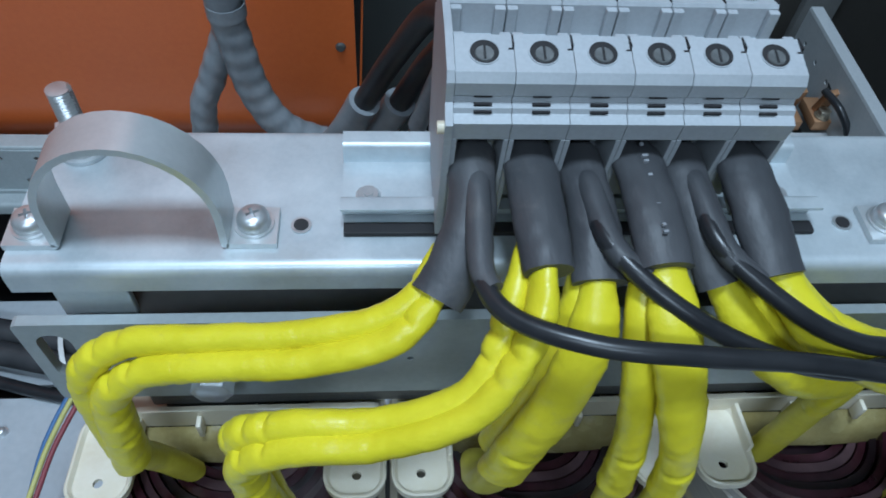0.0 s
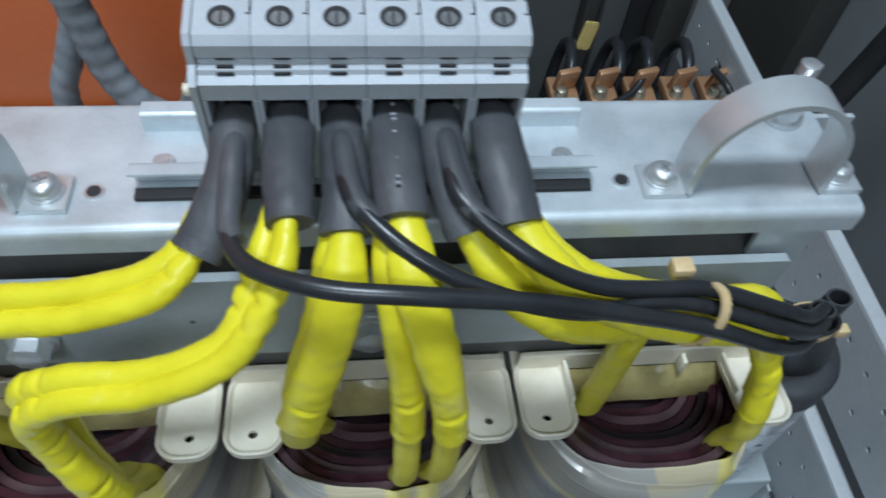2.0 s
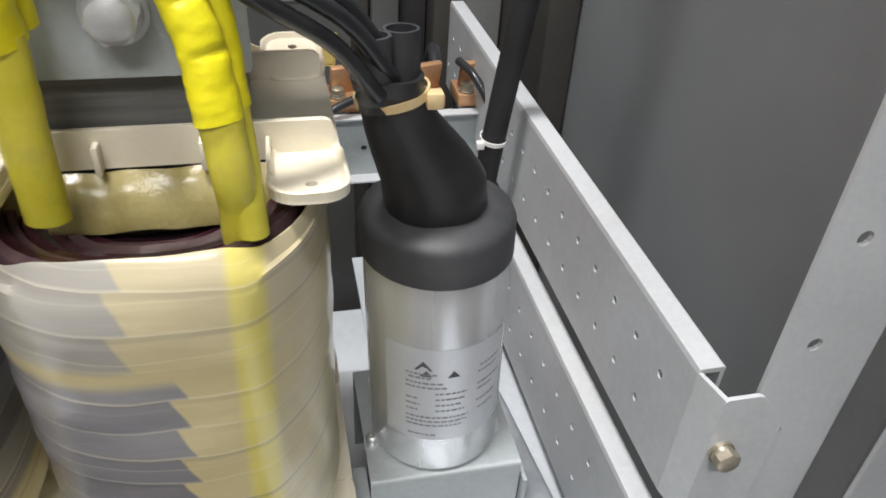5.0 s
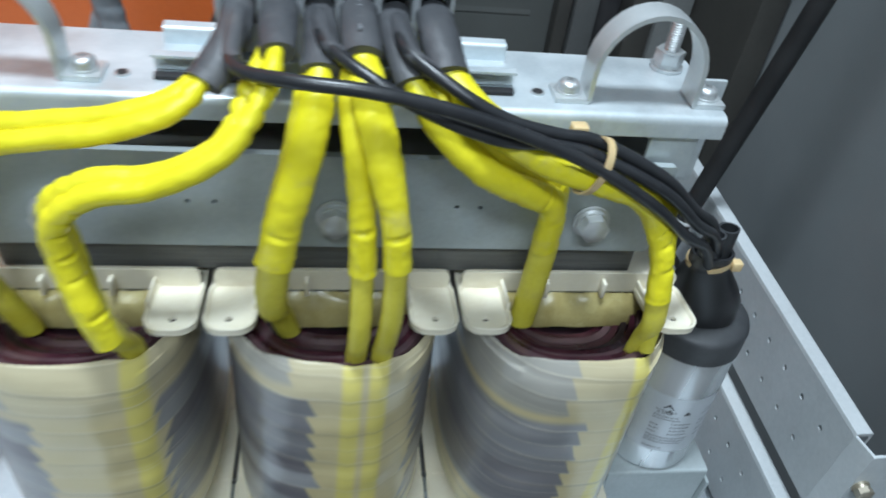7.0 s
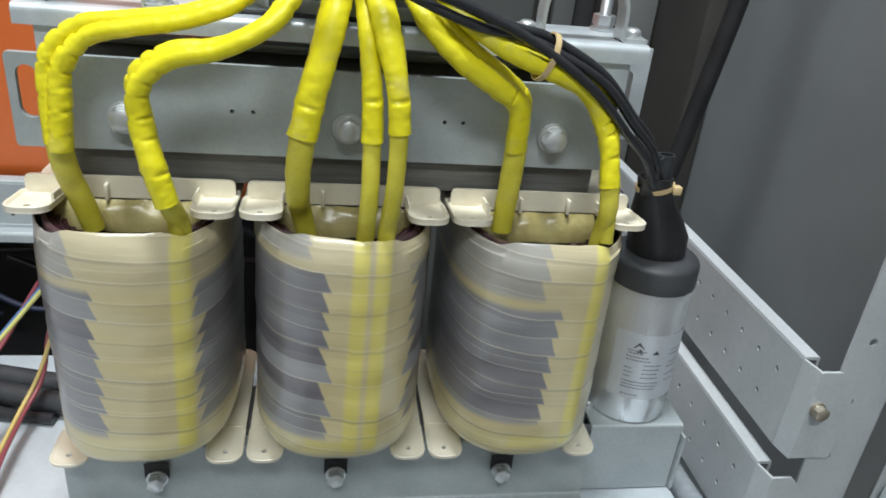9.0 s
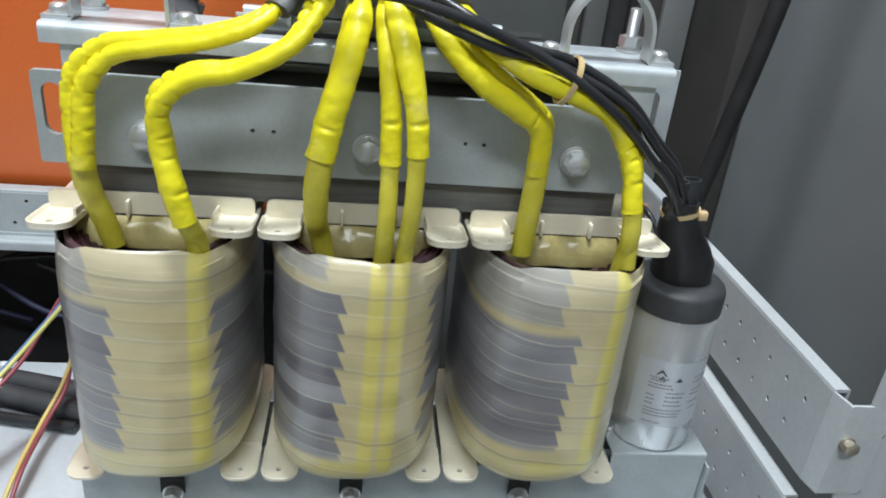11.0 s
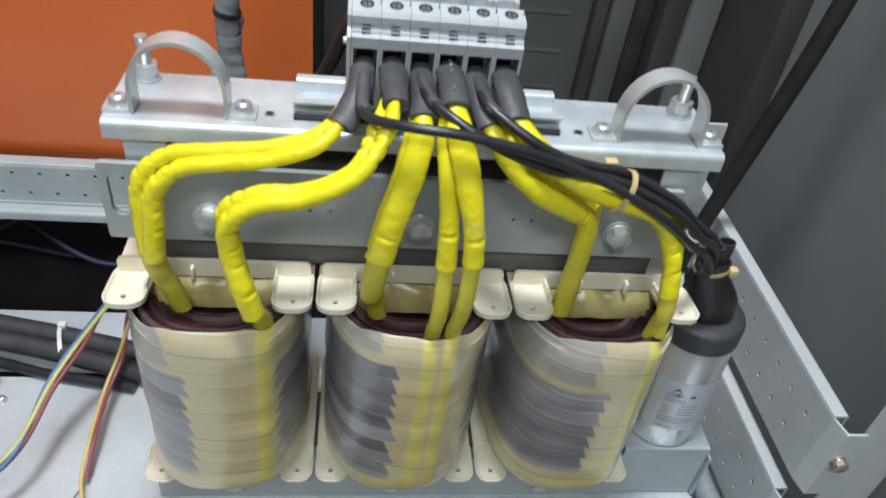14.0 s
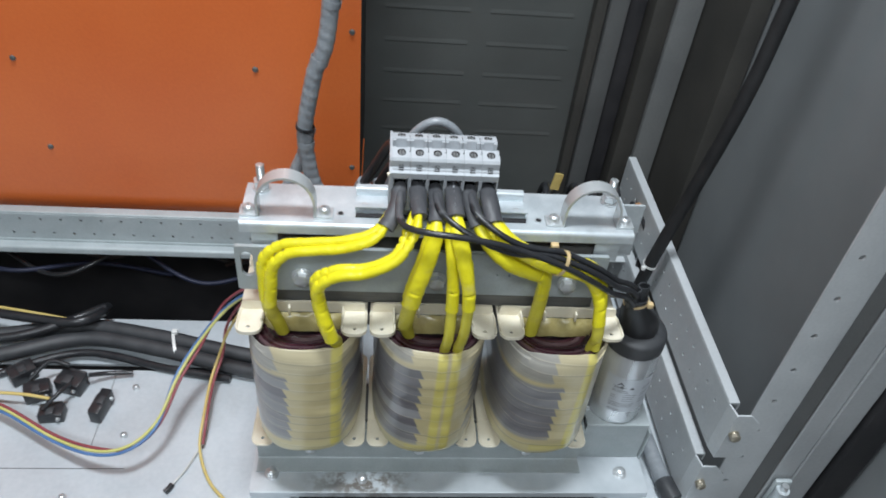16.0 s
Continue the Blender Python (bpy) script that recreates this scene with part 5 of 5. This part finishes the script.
for pts in runs:
    ob = thing("capacitor_cable", "black single-core cable from terminal to capacitor boot", "cable", "capacitor cables")
    part("jacket", sweep(bmesh.new(), pts, 0.0028, 8, 14), BLACK_CABLE, ob)
    a, b, c = (Vector(p) for p in pts[:3])
    ridge = [tuple(a + Vector((0, 0.012, -0.0035))), tuple(a + Vector((0, 0.004, 0.0005))), tuple(a.lerp(b, 0.55)), tuple(b.lerp(c, 0.1)), tuple(b.lerp(c, 0.5))]
    part("sheath", sweep(bmesh.new(), ridge, [(0.0028, 0.0020), (0.0036, 0.0032), (0.0038, 0.0034), (0.0036, 0.0032), (0.00285, 0.0028)], 8, 16, (1, 0, 0), 0.06, a.x * 90), SHRINK, ob, "dark grey heat-shrink sheath over the cable's start")


def tie_loop(bm, c, normal, a, b, w=0.0024, t=0.0006, n=28, wide=(1, 0, 0)):
    nrm = Vector(normal).normalized()
    u = Vector(wide)
    u = (u - nrm * u.dot(nrm)).normalized()
    v = nrm.cross(u)
    rings = []
    for i in range(n + 1):
        s = 2 * math.pi * i / n
        o = u * (a * math.cos(s)) + v * (b * math.sin(s))
        d = o.normalized()
        p = Vector(c) + o
        rings.append([p - nrm * w / 2, p + nrm * w / 2, p + nrm * w / 2 + d * t, p - nrm * w / 2 + d * t])
    loft(bm, rings, False, False)
    return bm


zt = thing("cable_tie", "amber nylon cable tie round black and yellow cables", "cable tie", "cable ties")
bm = tie_loop(bmesh.new(), (0.1045, -0.0555, 0.3940), (0.92, 0.20, -0.30), 0.0082, 0.0128, 0.0034, 0.0011, wide=(0, 1, 0))
part("strap", bm, TIE, zt)
bm = box(bmesh.new(), 0.0955, 0.1025, -0.0475, -0.0415, 0.4015, 0.4070, 0.0008)
part("tie_head", bm, TIE, zt)
zt2 = thing("cable_tie", "amber nylon cable tie gathering the rubber boot", "cable tie", "cable ties")
bm = tie_loop(bmesh.new(), (KX - 0.0272, KY - 0.0212, 0.3035), (-0.18, -0.15, 1), 0.0124, 0.0090, 0.0032, 0.001)
part("strap", bm, TIE, zt2)
bm = box(bmesh.new(), KX - 0.0165, KX - 0.0105, KY - 0.0290, KY - 0.0235, 0.3000, 0.3060, 0.0009)
part("tie_head", bm, TIE, zt2)

# ---------------- conduits and cables at the back ----------------
def ribbed(name, label, pts, r, mat, rib=0.0006, pitch=0.004, n=10, seg=16):
    ob = thing(name, label, "cable")
    line = spline(pts, 60)
    bm = bmesh.new()
    rings, dist, w = [], 0.0, Vector((1, 0, 0))
    for i, p in enumerate(line):
        d = (line[min(i + 1, len(line) - 1)] - line[max(i - 1, 0)]).normalized()
        if i:
            dist += (p - line[i - 1]).length
        w = (w - d * w.dot(d)).normalized()
        h = d.cross(w)
        rings.append([p + (w * math.cos(t) + h * math.sin(t)) * (r + rib * math.sin(2 * math.pi * dist / pitch + t)) for t in (2 * math.pi * j / seg for j in range(seg))])
    loft(bm, rings)
    part("jacket", bm, mat, ob)
    return ob


ribbed("spiral_conduit", "grey spiral-wrapped conduit hanging before the orange cover", [(-0.085, 0.165, 1.2), (-0.092, 0.160, 0.75), (-0.110, 0.152, 0.515), (-0.126, 0.150, 0.455), (-0.138, 0.150, 0.390), (-0.136, 0.150, 0.352), (-0.130, 0.150, 0.318), (-0.116, 0.15, 0.294), (-0.085, 0.16, 0.27)], 0.0085, CONDUIT, 0.00022, 0.011)
ribbed("spiral_conduit", "second grey spiral-wrapped conduit branching behind the bar", [(-0.134, 0.160, 0.385), (-0.142, 0.160, 0.352), (-0.154, 0.160, 0.322), (-0.164, 0.160, 0.292), (-0.168, 0.165, 0.20), (-0.168, 0.17, -0.15)], 0.0072, CONDUIT, 0.00022, 0.011)
cond = bpy.data.objects["spiral_conduit"]
for c, d in (((-0.1375, 0.150, 0.372), (0.0, 0, 1)), ((-0.1205, 0.1507, 0.470), (0.28, 0, 1)), ((-0.1075, 0.1525, 0.53), (0.2, 0, 1))):
    part("tape_collar", tie_loop(bmesh.new(), c, d, 0.0088, 0.0088, 0.007, 0.0006), CONDUIT, cond)
ob = thing("cable_tie", "grey tape collar round the spiral conduit", "cable tie")
part("strap", tie_loop(bmesh.new(), (-0.1375, 0.150, 0.392), (0.18, 0, 1), 0.0094, 0.0094, 0.004, 0.0008), BLACK_CABLE, ob)
# dark cables that leave the terminals at the back, in grey end sleeves
for dx, dz, dy in ((0.0, 0.0, 0.0), (0.016, -0.004, 0.004), (0.031, -0.010, -0.004)):
    ob = thing("rear_cable", "thick dark brown cable leaving the rear of the terminals", "cable", "rear cables")
    pts = [(tx(0) + dx, 0.030, 0.432), (tx(0) + dx, 0.050, 0.436), (tx(0) + dx - 0.008, 0.075, 0.425 + dz), (-0.060 + dx, 0.100 + dy, 0.385 + dz), (-0.073 + dx, 0.105 + dy, 0.356 + dz), (-0.085 + dx, 0.115 + dy, 0.325 + dz), (-0.11 + dx, 0.14 + dy, 0.27)]
    part("jacket", sweep(bmesh.new(), pts, 0.0052, 8, 14), BLACK_RUBBER, ob)
    part("end_sleeve", sweep(bmesh.new(), shift(pts[4:], (0, 0, 0.0)), 0.0076, 8, 16), CONDUIT, ob, "grey plastic end sleeve")
ob = thing("rear_cable", "dark grey cable arching behind the terminal row", "cable", "rear cables")
part("jacket", sweep(bmesh.new(), [(-0.050, 0.085, 0.36), (-0.036, 0.076, 0.415), (-0.022, 0.070, 0.446), (-0.003, 0.070, 0.4555), (0.016, 0.070, 0.443), (0.024, 0.074, 0.41), (0.028, 0.085, 0.34)], 0.0042, 8, 14), CONDUIT, ob)
ob = thing("flexible_conduit", "grey flexible conduit lying beside the capacitor bracket", "conduit")
part("tube", sweep(bmesh.new(), [(0.290, 0.16, 0.012), (0.296, 0.10, 0.016), (0.302, 0.04, 0.016), (0.309, -0.020, 0.013), (0.313, -0.045, 0.012)], 0.0105, 8, 18), CONDUIT, ob)
part("end_gland", sweep(bmesh.new(), [(0.312, -0.040, 0.013), (0.314, -0.052, 0.0135), (0.318, -0.066, 0.013)], 0.0125, 6, 18), BLACK_PLASTIC, ob, "dark grey end gland")
ob = thing("conduit", "thick black cable conduit running up the cabinet's rear corner", "conduit")
part("tube", sweep(bmesh.new(), [(0.300, 0.205, -0.15), (0.306, 0.200, 0.05), (0.311, 0.191, 0.174), (0.330, 0.160, 0.415), (0.338, 0.156, 0.56), (0.345, 0.155, 0.80), (0.352, 0.155, 1.25)], 0.0082, 8, 20), MATT_BLACK, ob)
ob = thing("cable_tie", "white nylon cable tie round the black conduit", "cable tie")
part("strap", tie_loop(bmesh.new(), (0.311, 0.191, 0.174), (0.08, -0.12, 1), 0.0090, 0.0090, 0.003, 0.0008), TIE_WHITE, ob)
part("tie_head", box(bmesh.new(), 0.2965, 0.302, 0.180, 0.185, 0.1715, 0.177, 0.0008), TIE_WHITE, ob)

for pts in ([(-0.72, 0.165, 0.013), (-0.574, 0.184, 0.012), (-0.467, 0.203, 0.012), (-0.361, 0.186, 0.013), (-0.239, 0.155, 0.014), (-0.10, 0.13, 0.012)],
            [(-0.70, 0.115, 0.011), (-0.56, 0.149, 0.012), (-0.46, 0.180, 0.012), (-0.356, 0.164, 0.012), (-0.235, 0.130, 0.012), (-0.10, 0.105, 0.012)]):
    ob = thing("floor_cable", "thick dark grey cable lying along the plate", "cable", "floor cables")
    part("jacket", sweep(bmesh.new(), pts, 0.0105, 8, 16), BLACK_PLASTIC, ob)
for pts, r in (([(-0.60, 0.10, 0.006), (-0.55, 0.122, 0.006), (-0.456, 0.160, 0.006), (-0.336, 0.134, 0.006), (-0.25, 0.118, 0.006)], 0.0055),
               ([(-0.62, 0.215, 0.03), (-0.52, 0.195, 0.034), (-0.47, 0.185, 0.040), (-0.445, 0.20, 0.036), (-0.44, 0.235, 0.02)], 0.0065),
               ([(-0.60, 0.155, 0.030), (-0.53, 0.170, 0.030), (-0.47, 0.198, 0.034), (-0.44, 0.225, 0.030)], 0.006)):
    ob = thing("floor_cable", "thin black cable beside the thick cables", "cable", "floor cables")
    part("jacket", sweep(bmesh.new(), pts, r, 8, 12), BLACK_CABLE, ob)
ob = thing("cable_tie", "white nylon cable tie round the floor cables", "cable tie", "cable ties")
part("strap", tie_loop(bmesh.new(), (-0.334, 0.170, 0.013), (1, 0.3, 0), 0.0225, 0.0125, 0.004, 0.001, wide=(0, 1, 0)), TIE_WHITE, ob)
part("tie_head", box(bmesh.new(), -0.339, -0.331, 0.180, 0.187, 0.023, 0.029, 0.001), TIE_WHITE, ob)


def thin_wire(label, pts, mat, r=0.0019):
    ob = thing("wire", label, "wire", "coloured wires")
    part("jacket", sweep(bmesh.new(), pts, r, 10, 10), mat, ob)
    return ob


W1 = [(-0.170, 0.080, 0.215), (-0.205, 0.100, 0.190), (-0.243, 0.118, 0.140), (-0.277, 0.098, 0.100), (-0.297, 0.060, 0.080), (-0.313, 0.010, 0.060), (-0.341, -0.018, 0.050), (-0.382, -0.018, 0.040), (-0.437, 0.006, 0.030), (-0.508, 0.047, 0.028), (-0.56, 0.07, 0.020)]
thin_wire("yellow-green wire looping over the plate", W1, WIRE_GREEN)
thin_wire("blue wire looping over the plate", shift(W1, (-0.0035, 0.002, -0.002))[:5] + shift(W1, (0.001, -0.004, -0.002))[5:], WIRE_BLUE)
thin_wire("dark red wire looping over the plate", shift(W1, (-0.004, 0.006, 0.003))[:3] + shift(W1, (0.003, -0.001, -0.003))[3:7] + shift(W1, (0.0, 0.003, 0.002))[7:], WIRE_RED)
W2 = [(-0.175, 0.085, 0.205), (-0.214, 0.108, 0.160), (-0.247, 0.135, 0.085), (-0.262, 0.130, 0.045), (-0.270, 0.095, 0.028), (-0.2695, 0.045, 0.024), (-0.268, 0.004, 0.012), (-0.250, -0.036, 0.004), (-0.222, -0.066, 0.004)]
thin_wire("ochre yellow wire hanging to the plate", W2, WIRE_YELLOW)
thin_wire("dark red wire hanging beside the yellow one", shift(W2, (-0.003, 0.005, 0.003))[:3] + shift(W2, (0.004, 0.0, 0.0))[3:6] + [(-0.266, 0.012, 0.010)], WIRE_RED)
thin_wire("pale wire end with a dark tip lying on the plate", [(-0.272, 0.006, 0.004), (-0.282, -0.020, 0.003), (-0.293, -0.040, 0.003)], WIRE_WHITE, 0.0013)
part("wire_tip", sweep(bmesh.new(), [(-0.293, -0.040, 0.0035), (-0.296, -0.046, 0.0035), (-0.299, -0.050, 0.0035)], 0.0035, 6, 10), BLACK_CABLE, bpy.data.objects["wire.005"])

# small black plug connectors and clips on the plate
def plug(x, y, rz, size, label):
    ob = thing("plug_connector", label, "connector", "plug connectors")
    w, d, hgt = size
    m = pose(x, y, 0, 0, 0, rz)
    part("body", turned(box(bmesh.new(), -w, w, -d, d, 0.0, hgt, 0.0015), m), BLACK_CABLE, ob)
    part("collar", turned(box(bmesh.new(), -w * 0.7, w * 0.7, d, d * 1.5, hgt * 0.15, hgt * 0.8, 0.001), m), BLACK_PLASTIC, ob)
    part("latch", turned(box(bmesh.new(), -w * 0.3, w * 0.3, -d * 0.9, d * 0.2, hgt, hgt + 0.003, 0.0008), m), BLACK_PLASTIC, ob)
    part("contact", turned(cyl(bmesh.new(), 0.0028, 0.0022, 0.004, pose(w * 0.6, -d - 0.001, hgt * 0.55) @ FACE_FRONT, 12), m), CHROME, ob)
    return ob


plug(-0.490, 0.090, 20, (0.016, 0.011, 0.020), "black plastic plug connector with metal contacts")
plug(-0.452, 0.104, -15, (0.017, 0.012, 0.022), "black plastic plug connector with metal contacts")
plug(-0.462, 0.058, 5, (0.015, 0.010, 0.016), "small black plug connector lying on the plate")
plug(-0.404, 0.068, 80, (0.020, 0.007, 0.022), "upright black connector clip on the plate")
plug(-0.520, 0.120, 40, (0.016, 0.011, 0.020), "black plastic plug connector with metal contacts")
for pts in ([(-0.47, 0.055, 0.02), (-0.455, 0.07, 0.03), (-0.445, 0.09, 0.028)], [(-0.50, 0.10, 0.022), (-0.48, 0.12, 0.034), (-0.455, 0.118, 0.03)], [(-0.43, 0.11, 0.02), (-0.41, 0.12, 0.012), (-0.38, 0.125, 0.008)]):
    thin_wire("short black wire between the plug connectors", pts, BLACK_CABLE, 0.003)
thin_wire("pale yellow wire among the plug connectors", [(-0.54, 0.08, 0.02), (-0.50, 0.076, 0.022), (-0.468, 0.073, 0.018)], WIRE_YELLOW, 0.0022)
thin_wire("ochre wire lying on the rear strip", [(-0.62, 0.235, 0.02), (-0.55, 0.222, 0.02), (-0.49, 0.216, 0.012)], WIRE_YELLOW, 0.0022)
for x, y in ((-0.368, 0.030), (-0.415, -0.056), (-0.372, 0.105)):
    ob = thing("plate_screw", "small pan screw in the mounting plate", "screw", "plate screws")
    part("head", turned(pan_screw_bm(0.004), pose(x, y, 0.0)), CHROME, ob)
# pale print along the fourth sleeve
mark = bpy.data.objects["shrink_sleeve.003"]
for dy, w in ((-0.006, 0.0012), (-0.0105, 0.0020), (-0.0125, 0.0016), (-0.0175, 0.0014), (-0.0225, 0.0012), (-0.0248, 0.0022), (-0.0272, 0.0014), (-0.0345, 0.0012), (-0.0368, 0.0016)):
    z = 0.4402 + 0.0004 * math.sin((dy + 0.02) * 90)
    part("print_mark", turned(box(bmesh.new(), -w * 0.42, w * 0.42, -0.0004, 0.0004, -0.0006, 0.00015), pose(tx(3) - 0.0002, dy, z + 0.0003, 0, 0, 8)), INK_PALE, mark, smooth=False)

part_line = box(bmesh.new(), -0.62, -0.355, -0.0172, -0.0165, 0.0, 0.0004)
part_step = box(bmesh.new(), -0.4038, -0.4032, 0.016, 0.134, 0.0, 0.0004)
struct("plate_joint", part_step, BLACK_GAP, "thin joint line in the mounting plate", False)
struct("plate_joint", part_line, BLACK_GAP, "thin joint line in the mounting plate", False)

# clutter below the cross rail, its wires darkened in colour for the shade there
random.seed(11)
for k in range(11):
    x = -0.85 + 0.066 * k
    pts = [(x - 0.10, 0.33, 0.07 + random.uniform(-0.05, 0.05)), (x, 0.30 + random.uniform(-0.02, 0.04), 0.04 + random.uniform(-0.06, 0.06)), (x + 0.10, 0.33, 0.07 + random.uniform(-0.06, 0.05)), (x + 0.20, 0.36, 0.02 + random.uniform(-0.08, 0.06))]
    thin_wire("blue or brown wire below the rail, its colour darkened for the shade", pts, (WIRE_BLUE_SHADED, BLACK_CABLE, WIRE_BROWN_SHADED, BLACK_CABLE)[k % 4], 0.0034)
# added black sheet that makes the recess look deep in shade
struct("recess_back", box(bmesh.new(), -1.05, -0.09, 0.40, 0.404, -0.19, 0.166), BLACK_GAP, "black sheet for the shade in the recess behind the cross rail", False)

# rear strut with copper terminals, on the right
strut = thing("rear_strut", "light grey perforated strut carrying copper terminals", "rail")
bm = bmesh.new()
plate_with_holes(bm, [(0.14, 0.083), (0.362, 0.083), (0.362, 0.137), (0.14, 0.137)], [circle(0.16 + 0.0255 * k, 0.108, 0.0028, 8) for k in range(8)], 0.308, 0.310, lambda u, v, t: (u, t, v))
part("web", bm, ZINC_DULL, strut, smooth=False)
part("top_flange", box(bmesh.new(), 0.14, 0.362, 0.300, 0.3098, 0.1372, 0.1392, 0.0005), RAIL_GREY, strut, smooth=False)
part("bottom_flange", box(bmesh.new(), 0.14, 0.362, 0.296, 0.3098, 0.0808, 0.0828, 0.0005), RAIL_GREY, strut, smooth=False)
for k in range(5):
    x = 0.185 + 0.036 * k
    ob = thing("copper_terminal", "bare copper terminal lug bolted on the strut", "terminal", "copper terminals")
    part("bar", box(bmesh.new(), x - 0.0125, x + 0.0125, 0.312, 0.345, 0.1393, 0.150, 0.001), COPPER, ob)
    part("lug", turned(box(bmesh.new(), -0.010, 0.010, -0.003, 0.003, 0.0, 0.024, 0.001), pose(x, 0.330, 0.1502, 12, 0, 15)), COPPER, ob)
    part("bolt", turned(hex_bolt_bm(0.010, 0.004, 0.007), pose(x - 0.004, 0.3195, 0.1501, 0, 0, 10)), BRASS, ob)
for k, (x, col) in enumerate(((0.19, BLACK_CABLE), (0.235, BLACK_CABLE), (0.262, BLACK_CABLE), (0.30, BLACK_CABLE), (0.335, BLACK_CABLE))):
    thin_wire("insulated cable rising behind the copper terminals", [(x, 0.332, 0.162), (x + 0.003, 0.350, 0.170), (x + 0.006, 0.375, 0.165), (x + 0.006, 0.395, 0.13), (x, 0.400, 0.03)], col, 0.0055)
thin_wire("thin black cable curving down before the strut", [(0.318, 0.325, 0.175), (0.325, 0.300, 0.172), (0.336, 0.285, 0.150), (0.338, 0.282, 0.115), (0.333, 0.270, 0.085)], BLACK_CABLE, 0.0035)
thin_wire("black cable crossing the copper terminals", [(0.19, 0.290, 0.139), (0.215, 0.300, 0.150), (0.245, 0.315, 0.158), (0.262, 0.335, 0.170)], BLACK_CABLE, 0.0035)
ob = thing("warning_tag", "small yellow tag behind the bar", "tag")
part("plate", turned(box(bmesh.new(), -0.007, 0.007, -0.001, 0.001, 0.0, 0.030, 0.002), pose(0.214, 0.385, 0.150, 0, 8, 0)), WIRE_YELLOW, ob, smooth=False)
# hinge block on the front frame
ob = thing("door_hinge", "steel door hinge block on the front frame", "hinge")
part("leaf", box(bmesh.new(), 0.4035, 0.4235, -0.0955, -0.0895, 0.040, 0.104, 0.002), ZINC_DULL, ob)
part("knuckle", cyl(bmesh.new(), 0.0075, 0.0075, 0.040, Matrix.Translation((0.411, -0.101, 0.078)), 20), ZINC, ob)
part("pin", cyl(bmesh.new(), 0.0045, 0.004, 0.008, Matrix.Translation((0.411, -0.101, 0.102)), 16), CHROME, ob)
